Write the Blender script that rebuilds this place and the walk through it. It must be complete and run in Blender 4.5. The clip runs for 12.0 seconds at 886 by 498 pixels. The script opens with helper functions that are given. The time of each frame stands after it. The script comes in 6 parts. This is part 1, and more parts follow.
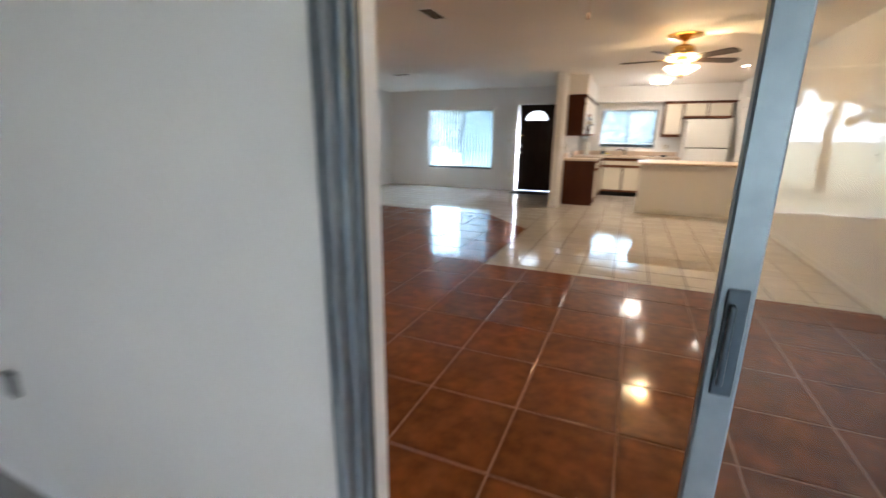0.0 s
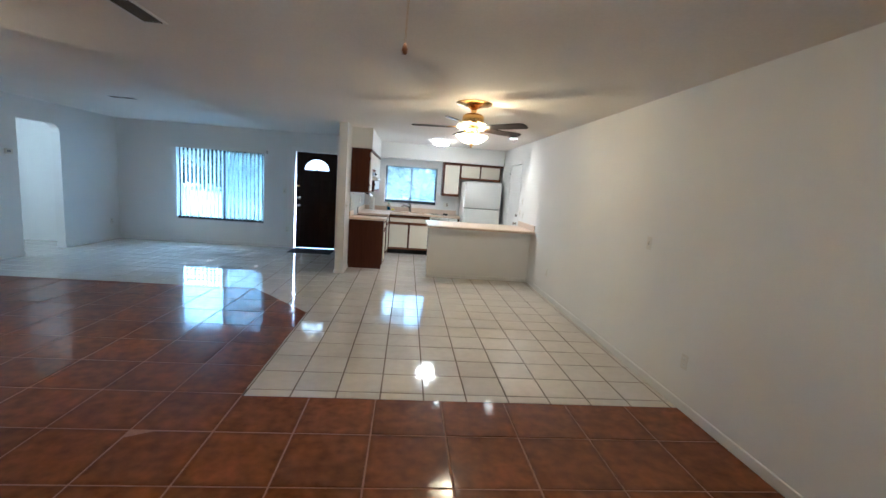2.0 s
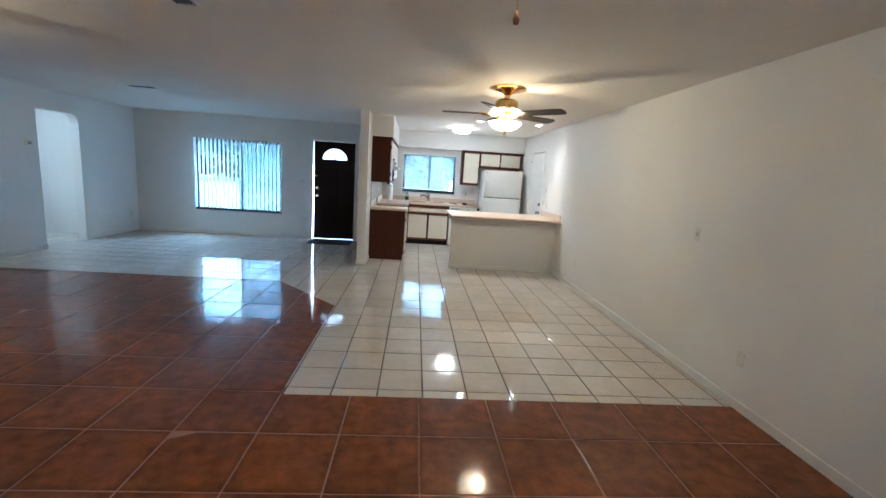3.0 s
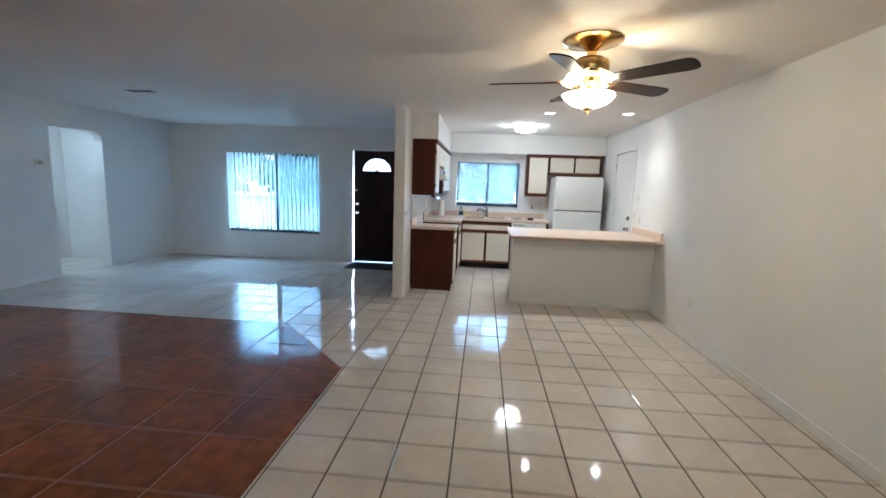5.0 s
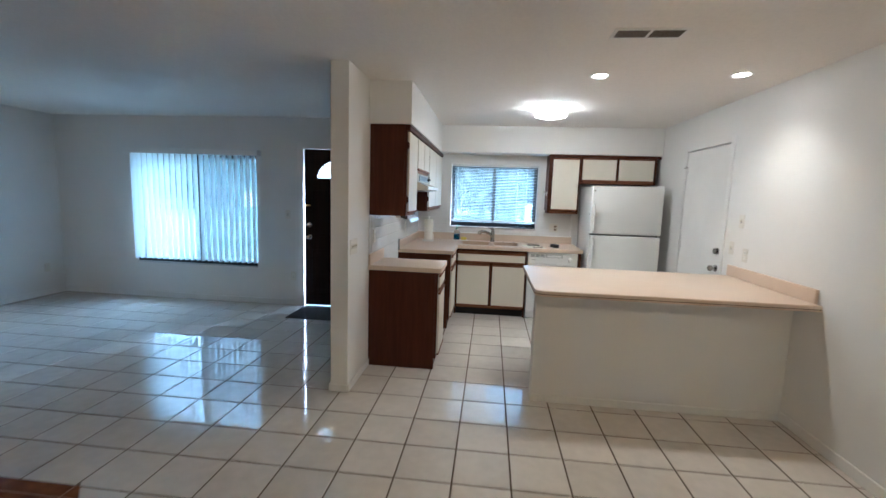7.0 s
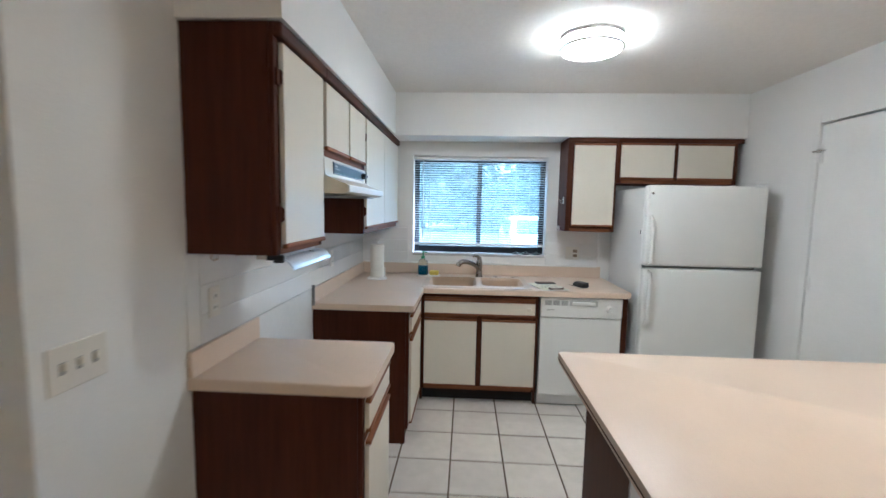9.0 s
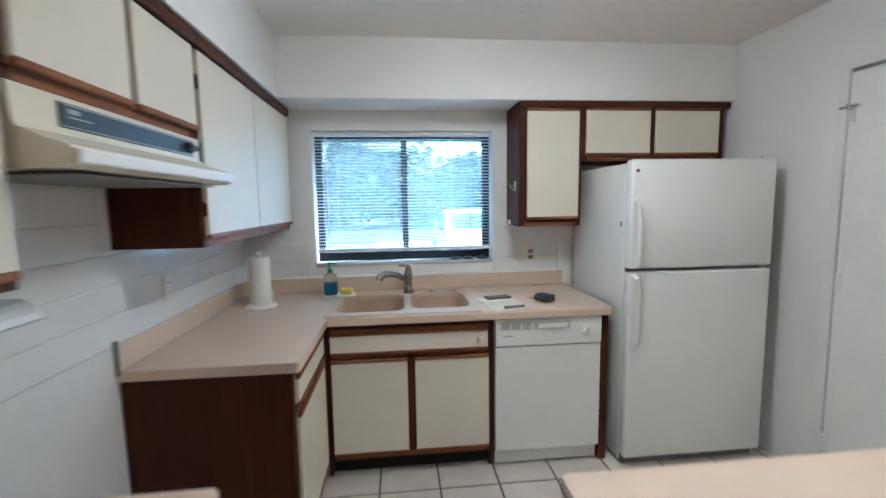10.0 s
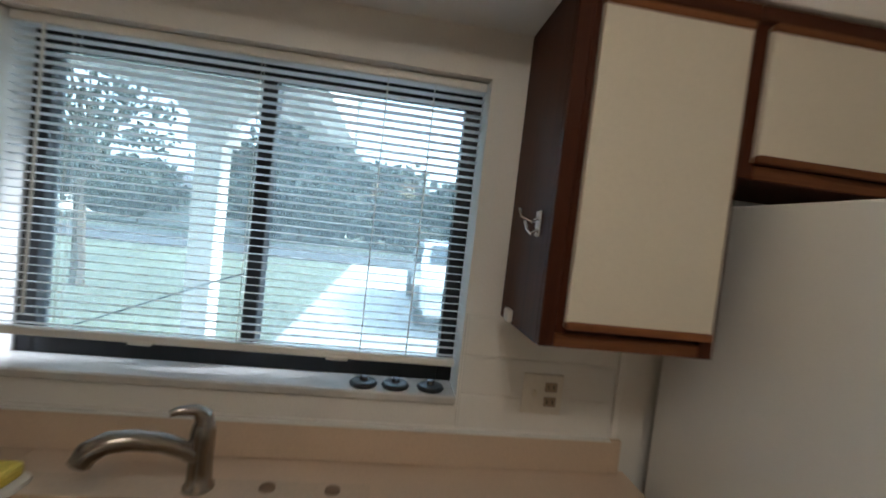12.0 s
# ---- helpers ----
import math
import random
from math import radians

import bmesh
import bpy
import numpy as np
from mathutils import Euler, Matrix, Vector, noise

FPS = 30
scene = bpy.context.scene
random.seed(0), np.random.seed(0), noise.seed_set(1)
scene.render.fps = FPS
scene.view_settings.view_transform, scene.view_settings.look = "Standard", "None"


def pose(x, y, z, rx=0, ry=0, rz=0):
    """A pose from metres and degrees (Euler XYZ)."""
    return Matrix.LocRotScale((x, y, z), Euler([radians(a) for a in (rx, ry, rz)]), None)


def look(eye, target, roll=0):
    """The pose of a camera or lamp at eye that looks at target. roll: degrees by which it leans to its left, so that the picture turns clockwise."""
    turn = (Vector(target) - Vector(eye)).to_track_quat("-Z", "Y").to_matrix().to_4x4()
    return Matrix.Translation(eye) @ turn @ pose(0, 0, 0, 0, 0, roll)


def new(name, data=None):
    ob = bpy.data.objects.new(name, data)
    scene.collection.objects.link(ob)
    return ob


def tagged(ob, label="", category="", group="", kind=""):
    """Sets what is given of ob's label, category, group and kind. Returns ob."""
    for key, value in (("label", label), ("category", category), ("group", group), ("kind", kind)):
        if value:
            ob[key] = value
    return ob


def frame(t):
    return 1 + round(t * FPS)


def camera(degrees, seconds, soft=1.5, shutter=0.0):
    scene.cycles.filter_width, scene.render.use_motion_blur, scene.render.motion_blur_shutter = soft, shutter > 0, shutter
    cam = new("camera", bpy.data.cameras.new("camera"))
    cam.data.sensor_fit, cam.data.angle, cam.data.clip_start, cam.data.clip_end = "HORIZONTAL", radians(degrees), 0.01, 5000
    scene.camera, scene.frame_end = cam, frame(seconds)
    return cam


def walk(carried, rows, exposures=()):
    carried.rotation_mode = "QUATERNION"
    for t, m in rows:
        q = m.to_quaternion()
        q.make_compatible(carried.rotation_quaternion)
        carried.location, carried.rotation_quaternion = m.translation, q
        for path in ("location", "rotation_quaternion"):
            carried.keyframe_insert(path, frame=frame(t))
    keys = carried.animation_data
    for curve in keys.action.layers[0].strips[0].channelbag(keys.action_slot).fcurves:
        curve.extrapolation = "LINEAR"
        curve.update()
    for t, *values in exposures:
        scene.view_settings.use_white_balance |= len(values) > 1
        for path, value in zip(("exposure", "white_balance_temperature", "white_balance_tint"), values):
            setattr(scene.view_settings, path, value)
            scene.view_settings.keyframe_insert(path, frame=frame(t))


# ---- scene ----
cam = camera(92.1, 12.0, shutter=0.5)
PATH = [
    (0, (0.28, -0.368, 1.313), (-0.487, 1.407, 0.803), 0.6),
    (0.3, (0.178, -0.11, 1.337), (-0.238, 1.789, 0.863), 2.1),
    (0.5, (0.086, 0.058, 1.392), (-0.08, 2.018, 1.027), 4.0),
    (0.7, (0.094, 0.185, 1.409), (-0.007, 2.157, 1.091), 5.3),
    (0.8, (0.12, 0.235, 1.413), (0.049, 2.211, 1.108), 5.1),
    (1, (0.135, 0.359, 1.444), (0.236, 2.341, 1.194), 5.0),
    (1.5, (0.139, 0.686, 1.54), (0.289, 2.661, 1.262), 4.4),
    (2, (0.024, 0.908, 1.553), (0.204, 2.879, 1.266), 4.2),
    (2.5, (-0.136, 1.001, 1.549), (0.027, 2.968, 1.223), 3.6),
    (3, (-0.218, 1.07, 1.543), (-0.073, 3.035, 1.202), 3.8),
    (3.2, (-0.221, 1.11, 1.537), (-0.078, 3.075, 1.192), 3.8),
    (4.8, (-0.003, 2.376, 1.52), (-0.213, 4.329, 1.150), 2.9),
    (5, (0.019, 2.613, 1.499), (-0.157, 4.583, 1.203), 2.0),
    (5.5, (0.044, 3.221, 1.502), (-0.147, 5.194, 1.23), 2.6),
    (6, (0.01, 3.81, 1.564), (-0.127, 5.788, 1.306), 1.6),
    (6.5, (0.05, 4.423, 1.56), (-0.114, 6.4, 1.308), 1.2),
    (6.7, (0.061, 4.647, 1.539), (-0.15, 6.62, 1.287), 1.9),
    (8.3, (-0.046, 6.44, 1.546), (-0.2, 8.423, 1.332), 1.3),
    (8.5, (-0.022, 6.654, 1.521), (-0.106, 8.643, 1.331), 0.4),
    (9, (-0.029, 7.18, 1.526), (-0.132, 9.168, 1.333), 1.1),
    (9.5, (-0.058, 7.722, 1.537), (-0.014, 9.709, 1.32), -0.8),
    (10, (0.054, 8.17, 1.502), (0.252, 10.149, 1.289), -0.9),
    (10.5, (0.092, 8.643, 1.506), (0.304, 10.625, 1.351), 1.6),
    (11, (0.2, 9.124, 1.516), (0.628, 11.076, 1.432), -0.7),
    (11.5, (0.38, 9.538, 1.532), (0.734, 11.505, 1.462), 4.2),
    (12, (0.473, 9.948, 1.564), (0.719, 11.931, 1.48), 6.5),
]
EXPOSURES = [(0, 3.65, 6000, 17), (0.3, 3.55, 6350, 19), (0.7, 3.45, 6200, 16), (1.2, 3.45, 4900, 8), (3, 3.45, 4670, 7), (5, 3.36, 4680, 8), (6.2, 3.17, 4820, 9), (8.5, 3.03, 4820, 9), (9.5, 2.99, 4620, 8), (10.5, 2.72, 4950, 9), (11.2, 2.35, 5250, 11), (12, 1.65, 6000, 13)]
walk(cam, [(t, look(eye, target, roll)) for t, eye, target, roll in PATH], EXPOSURES)

# ---- world, sun, exposure ----
world = bpy.data.worlds.new("sky")
scene.world = world
world.use_nodes = True
wn = world.node_tree.nodes
sky = wn.new("ShaderNodeTexSky")
sky.sky_type, sky.sun_disc = "NISHITA", False
sky.sun_elevation, sky.sun_rotation, sky.dust_density = radians(34), radians(80), 5.0
wn["Background"].inputs["Strength"].default_value = 0.15
haze = wn.new("ShaderNodeVectorMath")
haze.operation = "ADD"
haze.inputs[1].default_value = (6.7, 7.8, 8.3)       # bright even cloud veil
world.node_tree.links.new(sky.outputs[0], haze.inputs[0])
world.node_tree.links.new(haze.outputs[0], wn["Background"].inputs["Color"])
sun = new("sun", bpy.data.lights.new("sun", "SUN"))
sun.data.energy, sun.data.angle, sun.data.color = 4.0, radians(12), (0.94, 0.98, 1.0)
sun.matrix_world = look((30, 6, 26), (0, 0, 0))


# added lamp, out of sight above the window, boosts the sky light
win = new("window_daylight_fill", bpy.data.lights.new("window_daylight_fill", "AREA"))
win.data.shape, win.data.size, win.data.size_y, win.data.energy, win.data.color = "RECTANGLE", 3.2, 1.8, 29, (0.66, 0.88, 1.0)
win.matrix_world = look((-3.91, 12.0, 3.4), (-3.91, 8.8, 0.4))


# added narrow lamp, hidden on the porch, throws the streak through the door gap
porch_sky = new("porch_daylight_fill", bpy.data.lights.new("porch_daylight_fill", "AREA"))
porch_sky.data.shape, porch_sky.data.size, porch_sky.data.size_y, porch_sky.data.energy, porch_sky.data.color = "RECTANGLE", 0.10, 1.5, 7.0, (0.85, 0.95, 1.0)
porch_sky.data.spread = radians(36)
porch_sky.matrix_world = look((-1.76, 11.45, 0.85), (-2.36, 10.40, 0.8))


# ---- materials ----
def mat(name, color, rough=0.6, metal=0.0, grain=40.0, vary=0.08, bump=0.0, stain=1.5, stain_vary=0.06, coat=0.0, rand=0.0,
        stretch=(1, 1, 1), spec=0.5, emit=0.0, emit_color=(1, 1, 1), rough_vary=0.1, bump_scale=None, bump_detail=3.0):
    """A paint-like surface: fine grain, broad stains, relief, random tone from piece to piece."""
    m = bpy.data.materials.new(name)
    m.use_nodes = True
    n, l = m.node_tree.nodes, m.node_tree.links
    p = n["Principled BSDF"]
    co = n.new("ShaderNodeTexCoord")
    mp = n.new("ShaderNodeMapping")
    mp.inputs["Scale"].default_value = stretch
    l.new(co.outputs["Object"], mp.inputs["Vector"])
    info = n.new("ShaderNodeObjectInfo")
    off = n.new("ShaderNodeVectorMath")
    off.operation = "ADD"
    mul = n.new("ShaderNodeMath")
    mul.operation = "MULTIPLY"
    mul.inputs[1].default_value = 37.0
    l.new(info.outputs["Random"], mul.inputs[0])
    l.new(mp.outputs[0], off.inputs[0])
    l.new(mul.outputs[0], off.inputs[1])
    fine = n.new("ShaderNodeTexNoise")
    fine.inputs["Scale"].default_value, fine.inputs["Detail"].default_value = grain, 5
    broad = n.new("ShaderNodeTexNoise")
    broad.inputs["Scale"].default_value, broad.inputs["Detail"].default_value = stain, 4
    for t in (fine, broad):
        l.new(off.outputs[0], t.inputs["Vector"])

    def scaled(sock, lo, hi):
        r = n.new("ShaderNodeMapRange")
        r.inputs["From Min"].default_value, r.inputs["From Max"].default_value = 0.3, 0.7
        r.inputs["To Min"].default_value, r.inputs["To Max"].default_value = lo, hi
        l.new(sock, r.inputs["Value"])
        return r.outputs[0]

    def times(a, b):
        q = n.new("ShaderNodeMath")
        q.operation = "MULTIPLY"
        l.new(a, q.inputs[0])
        l.new(b, q.inputs[1])
        return q.outputs[0]

    v = times(scaled(fine.outputs[0], 1 - vary, 1 + vary), scaled(broad.outputs[0], 1 - stain_vary, 1 + stain_vary))
    if rand:
        r = n.new("ShaderNodeMapRange")
        r.inputs["To Min"].default_value, r.inputs["To Max"].default_value = 1 - rand, 1 + rand
        l.new(info.outputs["Random"], r.inputs["Value"])
        v = times(v, r.outputs[0])
    tint = n.new("ShaderNodeVectorMath")
    tint.operation = "SCALE"
    tint.inputs[0].default_value = color[:3]
    l.new(v, tint.inputs["Scale"])
    l.new(tint.outputs[0], p.inputs["Base Color"])
    l.new(scaled(broad.outputs[0], max(rough - rough * rough_vary, 0.01), min(rough + rough * rough_vary, 1)), p.inputs["Roughness"])
    p.inputs["Metallic"].default_value = metal
    p.inputs["Specular IOR Level"].default_value = spec
    p.inputs["Coat Weight"].default_value = coat
    p.inputs["Coat Roughness"].default_value = 0.08
    if emit:
        p.inputs["Emission Color"].default_value = (*emit_color, 1)
        p.inputs["Emission Strength"].default_value = emit
    if bump:
        b = n.new("ShaderNodeBump")
        b.inputs["Strength"].default_value, b.inputs["Distance"].default_value = bump, 0.004
        src = fine
        if bump_scale:
            src = n.new("ShaderNodeTexNoise")
            src.inputs["Scale"].default_value, src.inputs["Detail"].default_value = bump_scale, bump_detail
            l.new(off.outputs[0], src.inputs["Vector"])
        l.new(src.outputs[0], b.inputs["Height"])
        l.new(b.outputs[0], p.inputs["Normal"])
    return m


def clear(name, color, rough=0.0, ior=1.45):
    m = bpy.data.materials.new(name)
    m.use_nodes = True
    p = m.node_tree.nodes["Principled BSDF"]
    p.inputs["Base Color"].default_value = (*color, 1)
    p.inputs["Transmission Weight"].default_value, p.inputs["Roughness"].default_value, p.inputs["IOR"].default_value = 1.0, rough, ior
    return m


def see_through(name, color, part_clear):
    """Thin vinyl or foliage that lets some of the light behind it shine through."""
    m = bpy.data.materials.new(name)
    m.use_nodes = True
    n, l = m.node_tree.nodes, m.node_tree.links
    t, d, mix = n.new("ShaderNodeBsdfTranslucent"), n["Principled BSDF"], n.new("ShaderNodeMixShader")
    noise_ = n.new("ShaderNodeTexNoise")
    noise_.inputs["Scale"].default_value = 30
    ramp = n.new("ShaderNodeMix")
    ramp.data_type = "RGBA"
    ramp.inputs["A"].default_value = (*[c * 0.9 for c in color], 1)
    ramp.inputs["B"].default_value = (*[min(c * 1.1, 1) for c in color], 1)
    l.new(noise_.outputs[0], ramp.inputs["Factor"])
    l.new(ramp.outputs["Result"], d.inputs["Base Color"])
    l.new(ramp.outputs["Result"], t.inputs["Color"])
    d.inputs["Roughness"].default_value = 0.55
    mix.inputs[0].default_value = part_clear
    l.new(d.outputs[0], mix.inputs[1])
    l.new(t.outputs[0], mix.inputs[2])
    l.new(mix.outputs[0], n["Material Output"].inputs["Surface"])
    return m


def lit_glass(m, part_clear):
    """Frosted glass before a lamp: a share of the light passes straight through."""
    n, l = m.node_tree.nodes, m.node_tree.links
    gap, mix = n.new("ShaderNodeBsdfTransparent"), n.new("ShaderNodeMixShader")
    gap.inputs["Color"].default_value = (1.0, 0.93, 0.80, 1)
    mix.inputs[0].default_value = part_clear
    l.new(n["Principled BSDF"].outputs[0], mix.inputs[1])
    l.new(gap.outputs[0], mix.inputs[2])
    l.new(mix.outputs[0], n["Material Output"].inputs["Surface"])


def wood(name, dark, light, rough=0.55, axis="Z", coat=0.05):
    """Stained wood with grain that runs along one axis."""
    m = bpy.data.materials.new(name)
    m.use_nodes = True
    n, l = m.node_tree.nodes, m.node_tree.links
    p = n["Principled BSDF"]
    co, mp = n.new("ShaderNodeTexCoord"), n.new("ShaderNodeMapping")
    mp.inputs["Scale"].default_value = {"Z": (1, 1, 0.06), "X": (0.06, 1, 1), "Y": (1, 0.06, 1)}[axis]
    l.new(co.outputs["Object"], mp.inputs["Vector"])
    a, b = n.new("ShaderNodeTexNoise"), n.new("ShaderNodeTexNoise")
    a.inputs["Scale"].default_value, a.inputs["Detail"].default_value, a.inputs["Distortion"].default_value = 55, 6, 0.6
    b.inputs["Scale"].default_value, b.inputs["Detail"].default_value = 9, 3
    l.new(mp.outputs[0], a.inputs["Vector"])
    l.new(mp.outputs[0], b.inputs["Vector"])
    add = n.new("ShaderNodeMath")
    add.operation = "ADD"
    l.new(a.outputs[0], add.inputs[0])
    l.new(b.outputs[0], add.inputs[1])
    r = n.new("ShaderNodeMapRange")
    r.inputs["From Min"].default_value, r.inputs["From Max"].default_value = 0.7, 1.35
    l.new(add.outputs[0], r.inputs["Value"])
    mix = n.new("ShaderNodeMix")
    mix.data_type = "RGBA"
    mix.inputs["A"].default_value, mix.inputs["B"].default_value = (*dark, 1), (*light, 1)
    l.new(r.outputs[0], mix.inputs["Factor"])
    l.new(mix.outputs["Result"], p.inputs["Base Color"])
    p.inputs["Roughness"].default_value, p.inputs["Coat Weight"].default_value, p.inputs["Coat Roughness"].default_value = rough, coat, 0.25
    p.inputs["Specular IOR Level"].default_value = 0.2
    bp = n.new("ShaderNodeBump")
    bp.inputs["Strength"].default_value, bp.inputs["Distance"].default_value = 0.15, 0.001
    l.new(a.outputs[0], bp.inputs["Height"])
    l.new(bp.outputs[0], p.inputs["Normal"])
    return m


WALL = mat("wall_paint", (0.80, 0.79, 0.77), 0.6, grain=160, vary=0.015, bump=0.25, stain=0.9, stain_vary=0.03)
CEIL = mat("ceiling_paint", (0.79, 0.755, 0.71), 0.85, grain=60, vary=0.03, bump=0.45, bump_scale=38, stain=0.8, stain_vary=0.03)
TRIM = mat("trim_paint", (0.80, 0.79, 0.77), 0.4, grain=90, vary=0.02, bump=0.08)
STUCCO = mat("stucco", (0.66, 0.64, 0.60), 0.9, grain=120, vary=0.06, bump=0.8, stain=1.4, stain_vary=0.05)
WHITE_TILE = mat("glazed_white_tile", (0.66, 0.61, 0.55), 0.07, grain=14, vary=0.05, stain=3.0, stain_vary=0.05, rand=0.05, bump=0.02, bump_scale=6, bump_detail=0.0, spec=0.95, rough_vary=0.35)
RED_TILE = mat("glazed_terracotta_tile", (0.182, 0.054, 0.0145), 0.085, grain=13, vary=0.30, stain=3.5, stain_vary=0.16, rand=0.08, spec=0.33, rough_vary=0.0)


def darker_rim(m, half, fade, depth):
    """The fired tile is darker along its four edges."""
    n, l = m.node_tree.nodes, m.node_tree.links
    tint = n["Principled BSDF"].inputs["Base Color"].links[0].from_node
    value = tint.inputs["Scale"].links[0].from_socket
    co, sep, big = n.new("ShaderNodeTexCoord"), n.new("ShaderNodeSeparateXYZ"), n.new("ShaderNodeMath")
    cloud, wob = n.new("ShaderNodeTexNoise"), n.new("ShaderNodeMath")
    cloud.inputs["Scale"].default_value = 16
    l.new(co.outputs["Object"], sep.inputs[0])
    l.new(co.outputs["Object"], cloud.inputs["Vector"])
    big.operation = "MAXIMUM"
    for k in (0, 1):
        a = n.new("ShaderNodeMath")
        a.operation = "ABSOLUTE"
        l.new(sep.outputs[k], a.inputs[0])
        l.new(a.outputs[0], big.inputs[k])
    wob.operation = "MULTIPLY_ADD"
    wob.inputs[1].default_value = 0.05
    l.new(cloud.outputs[0], wob.inputs[0])
    l.new(big.outputs[0], wob.inputs[2])
    r, q = n.new("ShaderNodeMapRange"), n.new("ShaderNodeMath")
    r.interpolation_type = "SMOOTHSTEP"
    r.inputs["From Min"].default_value, r.inputs["From Max"].default_value = half + 0.025 - fade, half + 0.025
    r.inputs["To Min"].default_value, r.inputs["To Max"].default_value = 1.06, 1 - depth
    l.new(wob.outputs[0], r.inputs["Value"])
    q.operation = "MULTIPLY"
    l.new(value, q.inputs[0])
    l.new(r.outputs[0], q.inputs[1])
    l.new(q.outputs[0], tint.inputs["Scale"])


def hazy(m, rough, share):
    """Worn glaze: a share of the gloss is scattered."""
    n, l = m.node_tree.nodes, m.node_tree.links
    p, q, mix = n["Principled BSDF"], n.new("ShaderNodeBsdfPrincipled"), n.new("ShaderNodeMixShader")
    l.new(p.inputs["Base Color"].links[0].from_socket, q.inputs["Base Color"])
    q.inputs["Roughness"].default_value = rough
    q.inputs["Specular IOR Level"].default_value = p.inputs["Specular IOR Level"].default_value
    mix.inputs[0].default_value = share
    l.new(p.outputs[0], mix.inputs[1])
    l.new(q.outputs[0], mix.inputs[2])
    l.new(mix.outputs[0], n["Material Output"].inputs["Surface"])


darker_rim(RED_TILE, 0.224, 0.030, 0.14)
hazy(RED_TILE, 0.35, 0.22)
GROUT = mat("tan_grout", (0.115, 0.078, 0.055), 0.9, grain=70, vary=0.15, bump=0.4, stain=1.2, stain_vary=0.2)
RED_GROUT = mat("terracotta_grout", (0.34, 0.165, 0.09), 0.9, grain=70, vary=0.15, bump=0.4)
DARK_WOOD = wood("dark_stained_wood", (0.046, 0.0105, 0.0032), (0.080, 0.0210, 0.0070))
DARK_WOOD_Y = wood("dark_stained_rail", (0.045, 0.013, 0.0055), (0.10, 0.031, 0.013), axis="Y")
DARK_WOOD_X = wood("dark_stained_rail_across", (0.045, 0.013, 0.0055), (0.10, 0.031, 0.013), axis="X")
OAK_Y = wood("brown_oak_strip", (0.13, 0.045, 0.018), (0.26, 0.105, 0.045), axis="Y")
OAK_X = wood("brown_oak_strip_across", (0.13, 0.045, 0.018), (0.26, 0.105, 0.045), axis="X")
DOOR_WOOD = wood("dark_entry_door_wood", (0.010, 0.005, 0.004), (0.024, 0.010, 0.008), 0.6)
CREAM = mat("cream_laminate", (0.72, 0.67, 0.57), 0.42, grain=120, vary=0.02, stain=2.0, stain_vary=0.03, bump=0.05)
COUNTER = mat("beige_laminate", (0.665, 0.525, 0.405), 0.38, spec=0.55, grain=160, vary=0.035, stain=4, stain_vary=0.04, rough_vary=0.1)
ALMOND = mat("almond_enamel", (0.74, 0.69, 0.57), 0.25, spec=0.6, grain=120, vary=0.015, stain=3, stain_vary=0.03)
# bowls in a darker, browner tone than the sink's rim
SINK_BOWL = mat("darker_bowl_enamel", (0.45, 0.32, 0.21), 0.30, grain=90, vary=0.04, stain=3, stain_vary=0.03)
APPLIANCE = mat("white_appliance_enamel", (0.78, 0.78, 0.76), 0.35, grain=190, vary=0.012, bump=0.12, stain=2, stain_vary=0.02)
WHITE_PLASTIC = mat("white_plastic", (0.78, 0.77, 0.73), 0.4, grain=60, vary=0.02)
GREY_PLASTIC = mat("grey_plastic", (0.22, 0.22, 0.22), 0.5)
BLACK = mat("black_plastic", (0.012, 0.012, 0.013), 0.4)
RUBBER = mat("dark_rubber_mat", (0.02, 0.02, 0.022), 0.9, grain=200, vary=0.3, bump=0.6)
BRASS = mat("polished_brass", (0.72, 0.46, 0.14), 0.2, 1.0, grain=30, vary=0.06)
BRONZY = mat("worn_bronze", (0.26, 0.19, 0.14), 0.3, 0.9, grain=60, vary=0.1)
CHROME = mat("chrome", (0.75, 0.75, 0.76), 0.12, 1.0, grain=30, vary=0.03)
NICKEL = mat("brushed_nickel", (0.36, 0.33, 0.30), 0.24, 1.0, grain=120, vary=0.05)
REFLECTOR = mat("bright_metal_reflector", (0.80, 0.84, 0.88), 0.30, 0.6, grain=60, vary=0.03, stain=4, stain_vary=0.05)
DARK_STEEL = mat("dark_steel_strip", (0.09, 0.12, 0.15), 0.3, 0.7, grain=60, vary=0.05)
ALU = mat("dull_aluminium", (0.26, 0.31, 0.35), 0.42, 0.85, grain=18, vary=0.08, stain=6, stain_vary=0.12)
BRONZE = mat("dark_bronze_frame", (0.012, 0.014, 0.018), 0.45, 0.3, grain=60, vary=0.1)
VENT = mat("grey_vent_paint", (0.11, 0.085, 0.065), 0.6, grain=50, vary=0.1)
PALE_GREY = mat("pale_grey_plastic", (0.50, 0.50, 0.49), 0.5, grain=60, vary=0.03)
WALL_TILE = mat("white_wall_tile", (0.79, 0.785, 0.77), 0.13, grain=60, vary=0.01, stain=4.0, stain_vary=0.02, rand=0.02, bump=0.02, bump_scale=9, bump_detail=0.0, spec=0.6)
PANEL = mat("white_wall_panel", (0.79, 0.785, 0.77), 0.22, grain=30, vary=0.02, stain=2.0, stain_vary=0.04)
PLATE = mat("ivory_plastic", (0.74, 0.71, 0.65), 0.4, grain=60, vary=0.02)
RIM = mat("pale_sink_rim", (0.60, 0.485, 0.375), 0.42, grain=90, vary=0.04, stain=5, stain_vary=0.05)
BROWN_PLASTIC = mat("brown_plastic", (0.30, 0.235, 0.18), 0.45, grain=60, vary=0.03)
